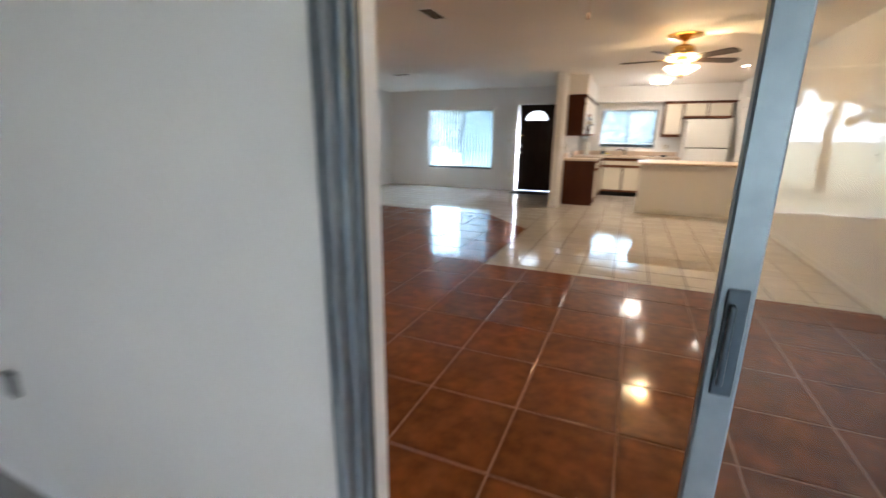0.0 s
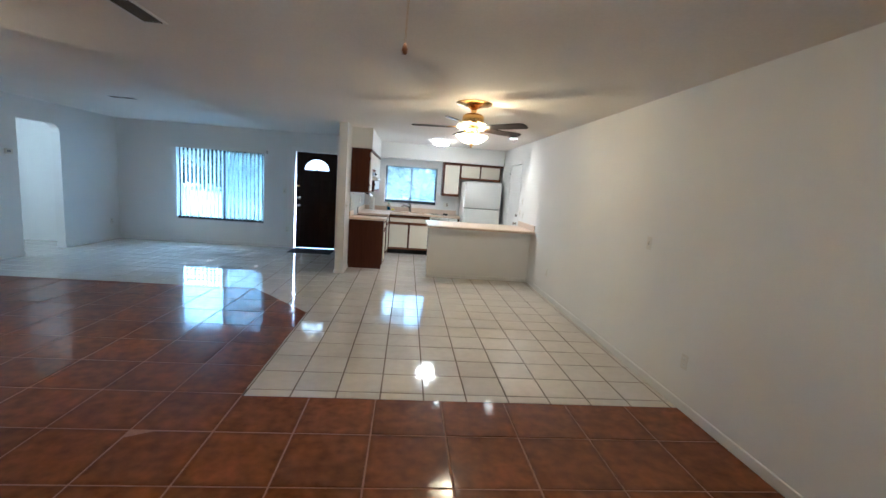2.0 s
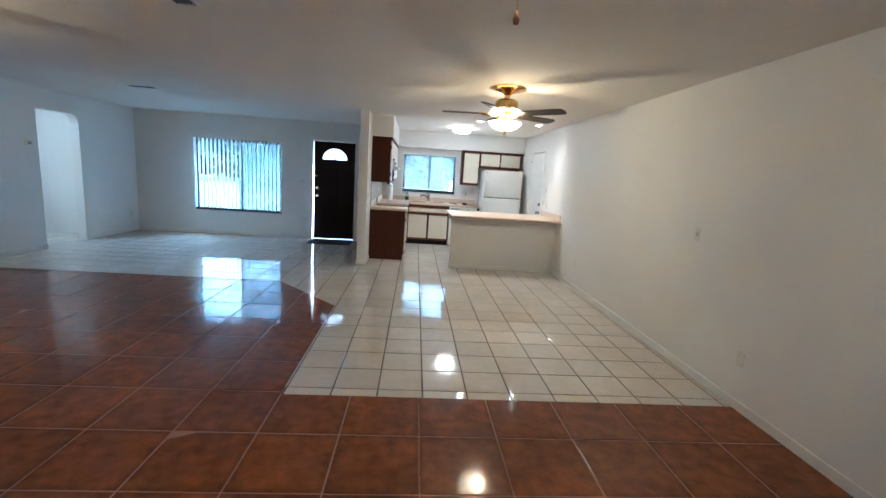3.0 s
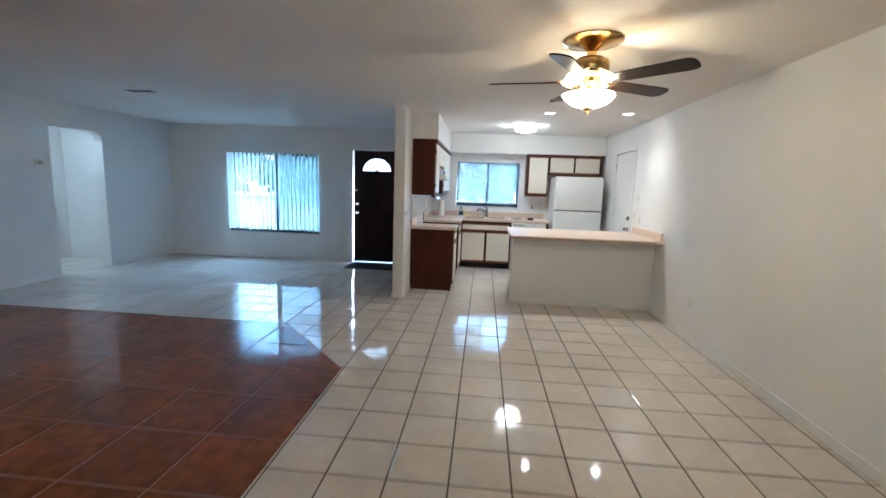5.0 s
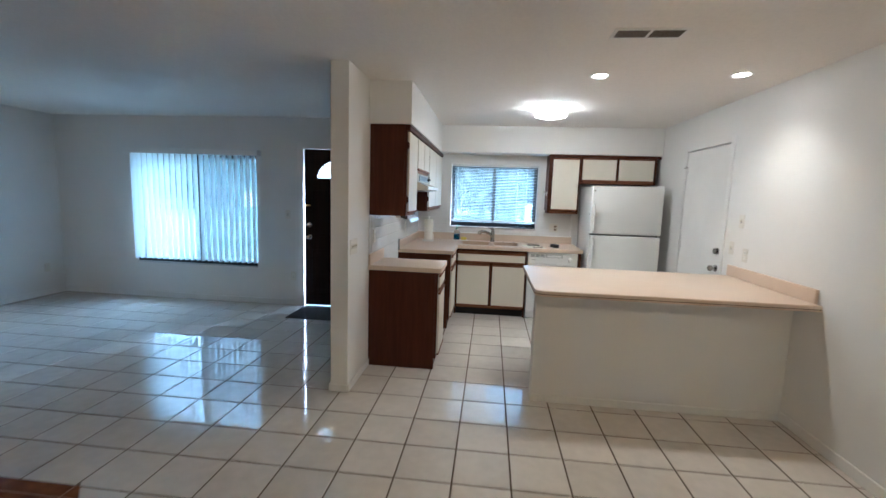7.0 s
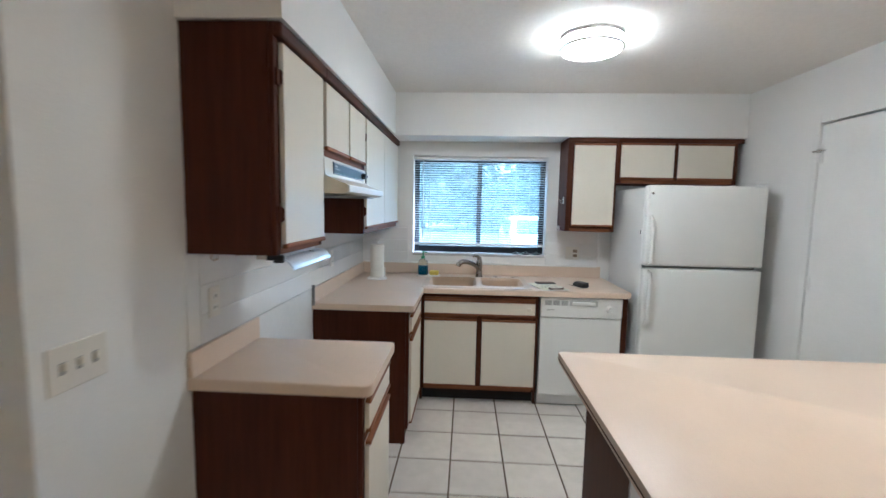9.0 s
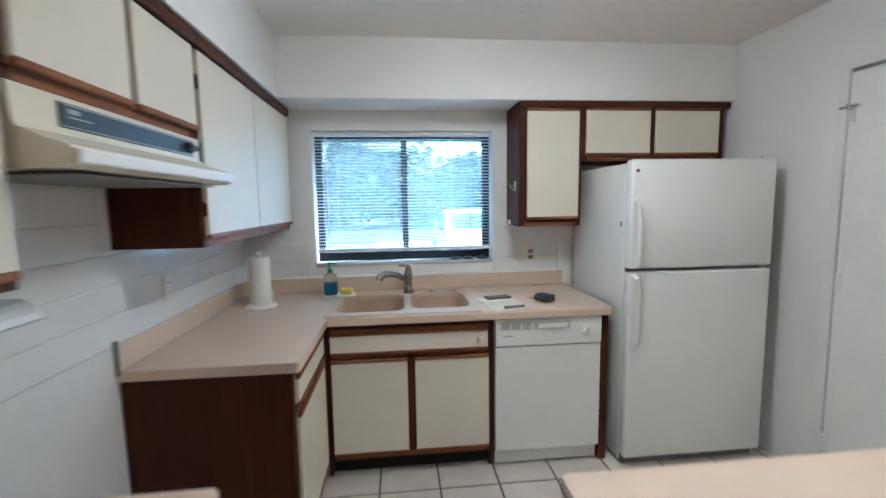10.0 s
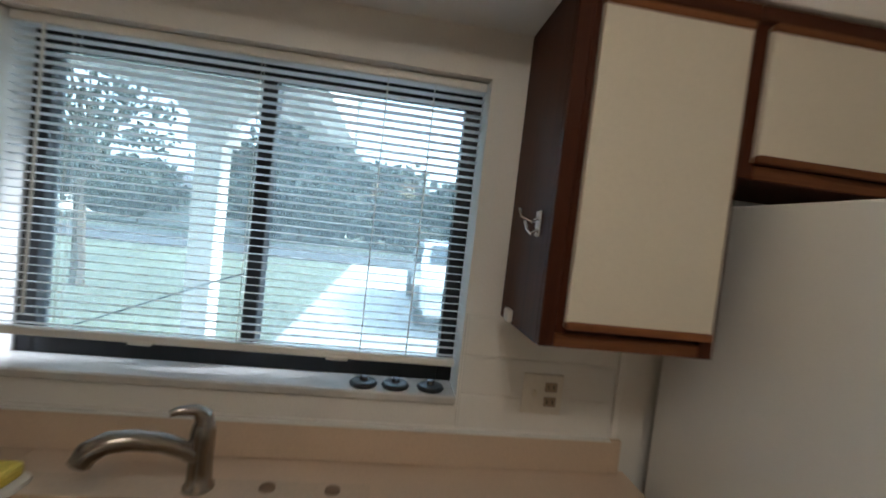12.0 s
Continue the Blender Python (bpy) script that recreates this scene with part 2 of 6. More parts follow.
# near black for vent backings, toe kicks and door gaps
DARK = mat("near_black_recess", (0.01, 0.01, 0.01), 0.9)
MARBLE = mat("white_marble_sill", (0.62, 0.61, 0.60), 0.25, grain=9, vary=0.14, stain=3, stain_vary=0.12)
GLASS = clear("window_glass", (0.70, 0.88, 0.95), 0.0, 1.42)
DOOR_GLASS = clear("sliding_door_glass", (0.96, 0.98, 0.97), 0.0, 1.45)
VINYL = see_through("white_vinyl_slat", (0.86, 0.90, 0.92), 0.55)
MINI = see_through("white_blind_slat", (0.86, 0.88, 0.90), 0.35)
BLADE = wood("dark_fan_blade_wood", (0.012, 0.008, 0.006), (0.030, 0.018, 0.012), 0.30, axis="X")
FAN_GLASS = mat("lit_frosted_fan_glass", (0.9, 0.85, 0.75), 0.4, emit=1.5, emit_color=(1.0, 0.74, 0.40))
FAN_GLASS_TOP = mat("lit_scalloped_fan_glass", (0.40, 0.29, 0.12), 0.3, emit=0.8, emit_color=(1.0, 0.72, 0.36))
lit_glass(FAN_GLASS, 0.10)
lit_glass(FAN_GLASS_TOP, 0.60)
LAMP_GLASS = mat("lit_opal_lamp_glass", (0.92, 0.92, 0.9), 0.3, emit=8.2, emit_color=(1.0, 0.87, 0.66))
CAN_GLOW = mat("lit_downlight_bulb", (0.9, 0.88, 0.8), 0.4, emit=6.0, emit_color=(1.0, 0.84, 0.62))
CONCRETE = mat("porch_concrete", (0.34, 0.33, 0.31), 0.9, grain=60, vary=0.1, bump=0.5, stain=1.2, stain_vary=0.15)
GRASS = mat("lawn_grass", (0.115, 0.125, 0.08), 0.95, grain=25, vary=0.35, bump=0.8, stain=0.35, stain_vary=0.25)
ASPHALT = mat("road_asphalt", (0.06, 0.06, 0.062), 0.9, grain=60, vary=0.2, stain=0.4, stain_vary=0.15)
DRIVE = mat("driveway_concrete", (0.40, 0.39, 0.37), 0.9, grain=40, vary=0.1, stain=0.5, stain_vary=0.15)
LEAF = see_through("leaf", (0.042, 0.054, 0.038), 0.3)
BARK = mat("bark", (0.10, 0.075, 0.055), 0.95, grain=20, vary=0.3, bump=0.8)
ROOF = mat("roof_shingle", (0.13, 0.12, 0.115), 0.9, grain=20, vary=0.25, stain=1, stain_vary=0.1)
CAR_PAINT = mat("white_car_paint", (0.72, 0.73, 0.74), 0.22, coat=0.6, grain=5, vary=0.01)
SOAP = clear("blue_soap", (0.02, 0.20, 0.45), 0.1)
BOTTLE = clear("clear_bottle_plastic", (0.85, 0.93, 0.95), 0.08, 1.3)
GREEN = mat("green_plastic", (0.03, 0.22, 0.10), 0.35)
YELLOW = mat("yellow_sponge", (0.75, 0.62, 0.12), 0.95, grain=150, vary=0.15, bump=0.9)
PAPER = mat("white_paper", (0.78, 0.76, 0.70), 0.85, grain=90, vary=0.02, bump=0.2)
PAPER_Y = mat("printed_form_paper", (0.74, 0.73, 0.60), 0.8, grain=60, vary=0.03)
INK = mat("grey_print", (0.36, 0.36, 0.33), 0.8)


def screen(name, color, cover):
    """Thin sheet, part gap, part wire that scatters light both ways: insect screen and glare veil."""
    m = bpy.data.materials.new(name)
    m.use_nodes = True
    n, l = m.node_tree.nodes, m.node_tree.links
    gap, mix, thin, wire = n.new("ShaderNodeBsdfTransparent"), n.new("ShaderNodeMixShader"), n.new("ShaderNodeBsdfTranslucent"), n.new("ShaderNodeMixShader")
    p = n["Principled BSDF"]
    p.inputs["Base Color"].default_value = thin.inputs["Color"].default_value = (*color, 1)
    p.inputs["Roughness"].default_value = 0.9
    wire.inputs[0].default_value, mix.inputs[0].default_value = 0.5, cover
    l.new(p.outputs[0], wire.inputs[1])
    l.new(thin.outputs[0], wire.inputs[2])
    l.new(gap.outputs[0], mix.inputs[1])
    l.new(wire.outputs[0], mix.inputs[2])
    l.new(mix.outputs[0], n["Material Output"].inputs["Surface"])
    return m


# first sheet only imitates glare, second is a real insect screen
GLARE_VEIL = screen("grey_glare_veil", (0.31, 0.355, 0.375), 0.28)
DENSE_SCREEN = screen("dark_insect_screen", (0.26, 0.32, 0.36), 0.50)


# ---- building helpers ----
ORIGIN = {}


def thing(name, base, label, category, group="", kind=""):
    ob = new(name)
    ob.location = base
    ob.empty_display_size = 0.1
    ORIGIN[ob.name] = Vector(base)
    return tagged(ob, label, category, group, kind)


def part(name, bm, material, parent=None, label="", smooth=False, local=False):
    """One mesh object; the bmesh is drawn in world metres (or, if local, about its parent's base)."""
    me = bpy.data.meshes.new(name)
    base = ORIGIN[parent.name] if parent else Vector()
    if parent and not local:
        bmesh.ops.translate(bm, vec=-base, verts=bm.verts)
    bmesh.ops.recalc_face_normals(bm, faces=bm.faces)
    if smooth:
        for f in bm.faces:
            f.smooth = len(f.verts) <= 4
    bm.to_mesh(me)
    bm.free()
    for m in material if isinstance(material, (list, tuple)) else (material,):
        me.materials.append(m)
    ob = new(name, me)
    if smooth:
        me.set_sharp_from_angle(angle=radians(42))
    if parent:
        ob.parent = parent
    ORIGIN[ob.name] = base
    if label:
        ob["label"] = label
    return ob


def box(bm, x0, x1, y0, y1, z0, z1, bevel=0.0, seg=1, index=0):
    x0, x1, y0, y1, z0, z1 = min(x0, x1), max(x0, x1), min(y0, y1), max(y0, y1), min(z0, z1), max(z0, z1)
    vs = [bm.verts.new((x, y, z)) for z in (z0, z1) for y in (y0, y1) for x in (x0, x1)]
    fs = [bm.faces.new([vs[i] for i in q]) for q in ((0, 2, 3, 1), (4, 5, 7, 6), (0, 1, 5, 4), (2, 6, 7, 3), (0, 4, 6, 2), (1, 3, 7, 5))]
    for f in fs:
        f.material_index = index
    if bevel:
        edges = list({e for f in fs for e in f.edges})
        bmesh.ops.bevel(bm, geom=edges, offset=min(bevel, 0.49 * min(x1 - x0, y1 - y0, z1 - z0)), segments=seg, profile=0.5, affect="EDGES")
    return bm


def boxes(*rows, bevel=0.0, seg=1):
    bm = bmesh.new()
    for r in rows:
        box(bm, *r, bevel=bevel, seg=seg)
    return bm


def lathe(profile, centre=(0, 0, 0), steps=24, axis="Z", wave=None):
    """Turns a profile of (radius, height) about an axis. wave(angle, k): factor on the radius."""
    bm = bmesh.new()
    rings = []
    c = Vector(centre)
    for k, (r, h) in enumerate(profile):
        if r < 1e-5:
            rings.append([bm.verts.new((0, 0, h))])
        else:
            rings.append([])
            for i in range(steps):
                a = 2 * math.pi * i / steps
                q = r * (wave(a, k) if wave else 1)
                rings[-1].append(bm.verts.new((q * math.cos(a), q * math.sin(a), h)))
    for a, b in zip(rings, rings[1:]):
        for i in range(steps):
            j = (i + 1) % steps
            if len(a) == 1 and len(b) > 1:
                bm.faces.new((a[0], b[i], b[j]))
            elif len(b) == 1 and len(a) > 1:
                bm.faces.new((a[i], b[0], a[j]))
            elif len(a) > 1:
                bm.faces.new((a[i], b[i], b[j], a[j]))
    for ring in (rings[0], rings[-1]):
        if len(ring) > 2:
            bm.faces.new(ring)
    turn = {"Z": Matrix(), "X": Matrix.Rotation(radians(90), 4, "Y"), "Y": Matrix.Rotation(radians(-90), 4, "X")}[axis]
    bmesh.ops.transform(bm, matrix=Matrix.Translation(c) @ turn, verts=bm.verts)
    return bm


def rod(p, q, r, steps=12):
    d = Vector(q) - Vector(p)
    bm = lathe([(r, 0), (r, d.length)], steps=steps)
    bmesh.ops.transform(bm, matrix=Matrix.Translation(p) @ d.to_track_quat("Z", "Y").to_matrix().to_4x4(), verts=bm.verts)
    return bm


def tube(points, radii, steps=12):
    """A round tube through points, with a radius at each."""
    bm = bmesh.new()
    rings = []
    pts = [Vector(p) for p in points]
    up = Vector((0.31, 0.17, 0.93))
    for i, p in enumerate(pts):
        d = (pts[min(i + 1, len(pts) - 1)] - pts[max(i - 1, 0)]).normalized()
        u = d.cross(up).normalized()
        w = d.cross(u)
        rings.append([bm.verts.new(p + radii[i] * (math.cos(a) * u + math.sin(a) * w)) for a in (2 * math.pi * k / steps for k in range(steps))])
    for a, b in zip(rings, rings[1:]):
        for i in range(steps):
            bm.faces.new((a[i], a[(i + 1) % steps], b[(i + 1) % steps], b[i]))
    bm.faces.new(rings[0])
    bm.faces.new(rings[-1])
    return bm


def slab(poly, z0, z1, bevel=0.0, seg=2):
    """A plate with a polygon plan."""
    bm = bmesh.new()
    lo = [bm.verts.new((x, y, z0)) for x, y in poly]
    hi = [bm.verts.new((x, y, z1)) for x, y in poly]
    n = len(poly)
    bm.faces.new(lo[::-1])
    top = bm.faces.new(hi)
    for i in range(n):
        bm.faces.new((lo[i], lo[(i + 1) % n], hi[(i + 1) % n], hi[i]))
    if bevel:
        bmesh.ops.bevel(bm, geom=list(top.edges), offset=bevel, segments=seg, profile=0.5, affect="EDGES")
    return bm


def joined(*parts_):
    """Several bmeshes in one."""
    out = bmesh.new()
    for b in parts_:
        me = bpy.data.meshes.new("tmp")
        b.to_mesh(me)
        b.free()
        out.from_mesh(me)
        bpy.data.meshes.remove(me)
    return out


def wall(name, axis, a0, a1, t0, t1, z1, holes=(), material=None, label="", z0=0.0):
    """A wall that runs along axis from a0 to a1, t0 to t1 thick, with rectangular holes (a0, a1, z0, z1) right through."""
    bm = bmesh.new()
    ca = sorted({a0, a1, *[h[0] for h in holes], *[h[1] for h in holes]})
    cz = sorted({z0, z1, *[max(h[2], z0) for h in holes], *[h[3] for h in holes]})
    for p, q in zip(ca, ca[1:]):
        for r, s in zip(cz, cz[1:]):
            m, k = (p + q) / 2, (r + s) / 2
            if any(h[0] < m < h[1] and h[2] < k < h[3] for h in holes):
                continue
            box(bm, *((p, q, t0, t1) if axis == "x" else (t0, t1, p, q)), r, s)
    bmesh.ops.remove_doubles(bm, verts=bm.verts, dist=1e-5)
    seen = {}
    for f in list(bm.faces):
        seen.setdefault(tuple(round(c, 4) for c in f.calc_center_median()), []).append(f)
    bmesh.ops.delete(bm, geom=[f for fs in seen.values() if len(fs) > 1 for f in fs], context="FACES_ONLY")
    ob = part(name, bm, material or WALL)
    return tagged(ob, label or "smooth white painted interior wall", "wall", kind="structure")


# ---- plan (metres) ----
H = 2.465                       # ceiling
EX, WX = 2.20, -5.955           # east and west walls
SY = 0.57                       # south wall, inner face
LN, KN = 10.38, 11.11           # north walls of living room and kitchen
PX0, PX1, PY = -1.12, -0.985, 8.04   # partition
SOF = 2.12                      # soffit underside

wall("wall_east", "y", 0.42, 11.31, EX, EX + 0.15, H, [(9.19, 10.065, -1, 2.105)])
wall("wall_west", "y", 0.42, 10.55, WX - 0.14, WX, H, [(8.10, 8.93, -1, 2.135)])
wall("wall_north_1", "x", WX - 0.14, PX0, LN, LN + 0.17, H, [(-4.79, -3.03, 0.505, 1.975), (-2.40, -1.49, -1, 2.10)])
wall("wall_north_2", "x", PX1, EX, KN, KN + 0.20, H, [(-0.515, 0.70, 1.105, 1.99)], label="white kitchen wall above the sink")
wall("wall_partition", "y", PY, KN + 0.20, PX0, PX1, H, label="white partition wall between kitchen and living room")
wall("wall_south", "x", WX - 0.14, EX + 0.15, 0.42, SY, H, [(-0.36, 2.02, -1, 2.06)], label="white wall beside the sliding glass door", z0=-0.38)
c = part("ceiling", boxes((WX - 0.14, EX + 0.15, 0.42, KN + 0.20, H, H + 0.12)), CEIL)
tagged(c, "textured off-white painted ceiling", "ceiling", kind="structure")
s = part("soffit", joined(boxes((PX1, -0.63, 8.575, KN, SOF, H)), boxes((-0.628, EX, 10.78, KN, SOF, H))), WALL)
tagged(s, "white boxed soffit above the kitchen cabinets", "soffit", kind="structure")
f = part("arch_corner", slab([(8.93, 2.135), (8.79, 2.135), (8.838, 2.123), (8.876, 2.10), (8.91, 2.06), (8.93, 2.0)], WX - 0.138, WX - 0.002), WALL)
f.matrix_basis = Matrix(((0, 0, 1, 0), (1, 0, 0, 0), (0, 1, 0, 0), (0, 0, 0, 1)))
tagged(f, "rounded white corner of the hall opening", "trim", kind="structure")

# hall behind the west opening
wall("wall_hall_1", "x", -8.2, WX - 0.14, 9.55, 9.67, H, label="white hall wall")
wall("wall_hall_2", "x", -8.2, WX - 0.14, 7.35, 7.47, H, label="white hall wall")
wall("wall_hall_3", "y", 7.35, 9.67, -7.42, -7.30, H, [(7.85, 8.62, -1, 2.03)], label="white hall wall with a doorway")
tagged(part("ceiling_hall", boxes((-8.2, WX - 0.14, 7.35, 9.67, H, H + 0.1)), CEIL), "white hall ceiling", "ceiling", kind="structure")

# baseboards
def baseboard(name, *rows):
    ob = part(name, boxes(*rows, bevel=0.004), TRIM)
    tagged(ob, "low white painted baseboard along the wall", "baseboard", kind="structure")


baseboard("baseboard_1", (EX - 0.013, EX - 0.001, SY, 8.15, 0, 0.075))
baseboard("baseboard_2", (WX + 0.001, WX + 0.013, SY, 8.10, 0, 0.075), (WX + 0.001, WX + 0.013, 8.93, LN, 0, 0.075))
baseboard("baseboard_3", (WX + 0.014, -2.43, LN - 0.013, LN - 0.001, 0, 0.075), (-1.46, PX0 - 0.014, LN - 0.013, LN - 0.001, 0, 0.075))
baseboard("baseboard_4", (PX0 - 0.013, PX0 - 0.001, PY - 0.013, LN, 0, 0.06), (PX0, PX1, PY - 0.013, PY - 0.001, 0, 0.06), (PX1 + 0.001, PX1 + 0.013, PY - 0.013, 8.59, 0, 0.06))
baseboard("baseboard_5", (WX + 0.014, -0.34, SY + 0.001, SY + 0.013, 0, 0.075))
baseboard("baseboard_6", (0.42, EX - 0.014, 8.137, 8.149, 0, 0.06))


# ---- doors and windows ----
def front_door():
    d = thing("door_1", (-1.514, LN + 0.02, 0.0), "dark brown wooden front door standing ajar with an arched fan light", "door", kind="structure")
    w, h = 0.834, 2.066
    # leaf in local metres: hinge at x = 0, leaf runs to -w, thickness along y
    bm = bmesh.new()
    cx, zb, r = -w / 2, 1.705, 0.255
    n = 14
    arc = [(cx + r * math.cos(math.pi * i / n), zb + 0.9 * r * math.sin(math.pi * i / n)) for i in range(n + 1)]
    for y in (0.0, 0.044):
        lower = [bm.verts.new((x, y, z)) for x, z in ((0, 0.030), (-w, 0.030), (-w, zb), (0, zb))]
        bm.faces.new(lower)
        ring = [bm.verts.new((x, y, z)) for x, z in arc]
        right = [bm.verts.new((x, y, z)) for x, z in ((0, zb), (0, h), (cx, h))]
        left = [bm.verts.new((x, y, z)) for x, z in ((cx, h), (-w, h), (-w, zb))]
        bm.faces.new([*right, *ring[:n // 2 + 1][::-1]])
        bm.faces.new([*left, *ring[n // 2:][::-1]])
    rim = [[bm.verts.new((x, y, z)) for x, z in arc] for y in (0.0, 0.044)]
    for i in range(n):
        bm.faces.new((rim[0][i], rim[0][i + 1], rim[1][i + 1], rim[1][i]))
    box(bm, cx - r, cx + r, 0.0, 0.044, zb - 0.001, zb)
    for x in (0.0, -w):
        vs = [bm.verts.new((x, y, z)) for y, z in ((0, 0.030), (0.044, 0.030), (0.044, h), (0, h))]
        bm.faces.new(vs)
    leaf = part("leaf", bm, DOOR_WOOD, d, local=True)
    for x0, x1, z0, z1 in ((-0.74, -0.47, 0.95, 1.55), (-0.375, -0.105, 0.95, 1.55), (-0.74, -0.47, 0.2, 0.78), (-0.375, -0.105, 0.2, 0.78)):
        part("panel", boxes((x0, x1, -0.008, 0.0, z0, z1), (x0 + 0.04, x1 - 0.04, -0.014, -0.006, z0 + 0.04, z1 - 0.04), bevel=0.004), DOOR_WOOD, d, local=True)
    g = bmesh.new()
    g.faces.new([g.verts.new((x, 0.022, z)) for x, z in arc])
    pane = part("pane", g, FROST, d, "bright half-round frosted fan light", local=True)
    pane.visible_shadow = False
    bars = bmesh.new()
    for a in (45, 90, 135):
        e = Vector((cx + r * math.cos(radians(a)), 0.0, zb + 0.9 * r * math.sin(radians(a))))
        t = rod((cx, 0.006, zb), (e.x, 0.006, e.z), 0.006, 6)
        bars = joined(bars, t)
    part("glazing_bar", bars, DOOR_WOOD, d, local=True)
    part("knob", knob_mesh((-w + 0.06, 0.0, 0.94), "-y"), CHROME, d, "round chrome door knob", smooth=True, local=True)
    part("deadbolt", knob_mesh((-w + 0.06, 0.0, 1.10), "-y", 0.55), CHROME, d, "chrome deadbolt", smooth=True, local=True)
    part("chain_latch", boxes((-w + 0.005, -w + 0.075, -0.012, 0.0, 1.34, 1.365), bevel=0.003), BRASS, d, local=True)
    d.rotation_euler = (0, 0, radians(4.6))
    fr = part("door_frame_1", boxes((-2.40, -2.378, LN - 0.012, LN + 0.17, 0, 2.10), (-1.512, -1.49, LN - 0.012, LN + 0.17, 0, 2.10), (-2.378, -1.512, LN - 0.012, LN + 0.17, 2.075, 2.10), (-1.535, -1.512, LN + 0.075, LN + 0.10, 0.012, 2.075), (-2.378, -1.535, LN + 0.075, LN + 0.10, 2.04, 2.075),
                                    (-2.46, -2.40, LN - 0.014, LN - 0.001, 0, 2.16), (-1.49, -1.43, LN - 0.014, LN - 0.001, 0, 2.16), (-2.40, -1.49, LN - 0.014, LN - 0.001, 2.10, 2.16)), TRIM)
    tagged(fr, "white painted front door frame and casing", "door frame", kind="structure")
    th = part("threshold", boxes((-2.378, -1.512, LN - 0.01, LN + 0.19, -0.004, 0.012), bevel=0.004), ALU)
    tagged(th, "worn metal threshold under the front door", "threshold", kind="structure")


def knob_mesh(at, way, k=1.0):
    bm = lathe([(0.032, 0), (0.032, 0.008), (0.012, 0.012), (0.012, 0.03 * k), (0.024, 0.036 * k), (0.029, 0.052 * k), (0.024, 0.068 * k), (0.0, 0.074 * k)])
    turn = {"-y": Matrix.Rotation(radians(90), 4, "X"), "-x": Matrix.Rotation(radians(-90), 4, "Y"), "+x": Matrix.Rotation(radians(90), 4, "Y")}[way]
    bmesh.ops.transform(bm, matrix=Matrix.Translation(at) @ turn, verts=bm.verts)
    return bm


FROST = see_through("frosted_fan_light_glass", (0.93, 0.96, 1.0), 0.9)
front_door()

# plain white door in the east wall
d2 = thing("door_2", (EX, 9.63, 0), "plain white flush door with a nickel knob and deadbolt", "door", kind="structure")
part("leaf", boxes((EX + 0.003, EX + 0.044, 9.195, 10.060, 0.01, 2.088), bevel=0.002), TRIM, d2)
part("knob", knob_mesh((EX + 0.003, 9.243, 0.937), "-x"), NICKEL, d2, "nickel door knob", smooth=True)
part("deadbolt", knob_mesh((EX + 0.003, 9.243, 1.10), "-x", 0.5), NICKEL, d2, "nickel deadbolt", smooth=True)
for z in (0.25, 1.08, 1.90):
    part("hinge", joined(rod((EX - 0.006, 10.062, z - 0.045), (EX - 0.006, 10.062, z + 0.045), 0.006, 8), boxes((EX - 0.003, EX + 0.003, 10.03, 10.062, z - 0.045, z + 0.045))), TRIM, d2)
part("flip_latch", joined(rod((EX - 0.012, 10.045, 1.915), (EX - 0.012, 10.045, 1.94), 0.012, 8), boxes((EX - 0.022, EX - 0.002, 10.0, 10.09, 1.92, 1.932), bevel=0.003)), CHROME, d2, "small chrome flip latch")
fr = part("door_frame_2", boxes((EX + 0.05, EX + 0.148, 9.192, 9.21, 0, 2.10), (EX + 0.05, EX + 0.148, 10.045, 10.063, 0, 2.10), (EX + 0.05, EX + 0.148, 9.21, 10.045, 2.085, 2.103),
                                (EX - 0.010, EX - 0.001, 9.135, 9.192, 0, 2.16), (EX - 0.004, EX - 0.001, 10.067, 10.115, 0, 2.16)), TRIM)
tagged(fr, "white painted door casing in the kitchen wall", "door frame", kind="structure")
tagged(part("backing_wall", boxes((EX + 0.152, EX + 0.2, 9.0, 10.3, 0, 2.3)), STUCCO), "plain wall behind the closed side door", "wall", kind="structure")

# living room window with vertical blinds
w1 = thing("window_1", (-3.91, LN + 0.12, 0.505), "wide dark bronze framed sliding window", "window", kind="structure")
x0, x1, z0, z1, yf = -4.79, -3.03, 0.505, 1.975, LN + 0.10
part("window_frame", boxes((x0, x0 + 0.04, yf, yf + 0.06, z0, z1), (x1 - 0.04, x1, yf, yf + 0.06, z0, z1), (x0 + 0.04, x1 - 0.04, yf, yf + 0.06, z0, z0 + 0.04), (x0 + 0.04, x1 - 0.04, yf, yf + 0.06, z1 - 0.04, z1),
                           (-3.94, -3.88, yf - 0.005, yf + 0.055, z0 + 0.04, z1 - 0.04), bevel=0.003), BRONZE, w1)
for a, b in ((x0 + 0.04, -3.94), (-3.88, x1 - 0.04)):
    g = part("pane", boxes((a, b, yf + 0.028, yf + 0.032, z0 + 0.04, z1 - 0.04)), GLASS, w1)
    g.visible_shadow = False
part("sill_track", boxes((x0 + 0.001, x1 - 0.001, LN + 0.004, yf - 0.001, z0, z0 + 0.05), bevel=0.003), BRONZE, w1, "dark bronze lower track")
part("screen_veil", boxes((-3.88, x1 - 0.04, yf + 0.050, yf + 0.051, z0 + 0.04, z1 - 0.04)), DENSE_SCREEN, w1, "dark insect screen over the sliding half")
part("window_sill", boxes((x0, x1, LN - 0.015, yf, z0 - 0.018, z0 - 0.001), bevel=0.004), MARBLE, w1)

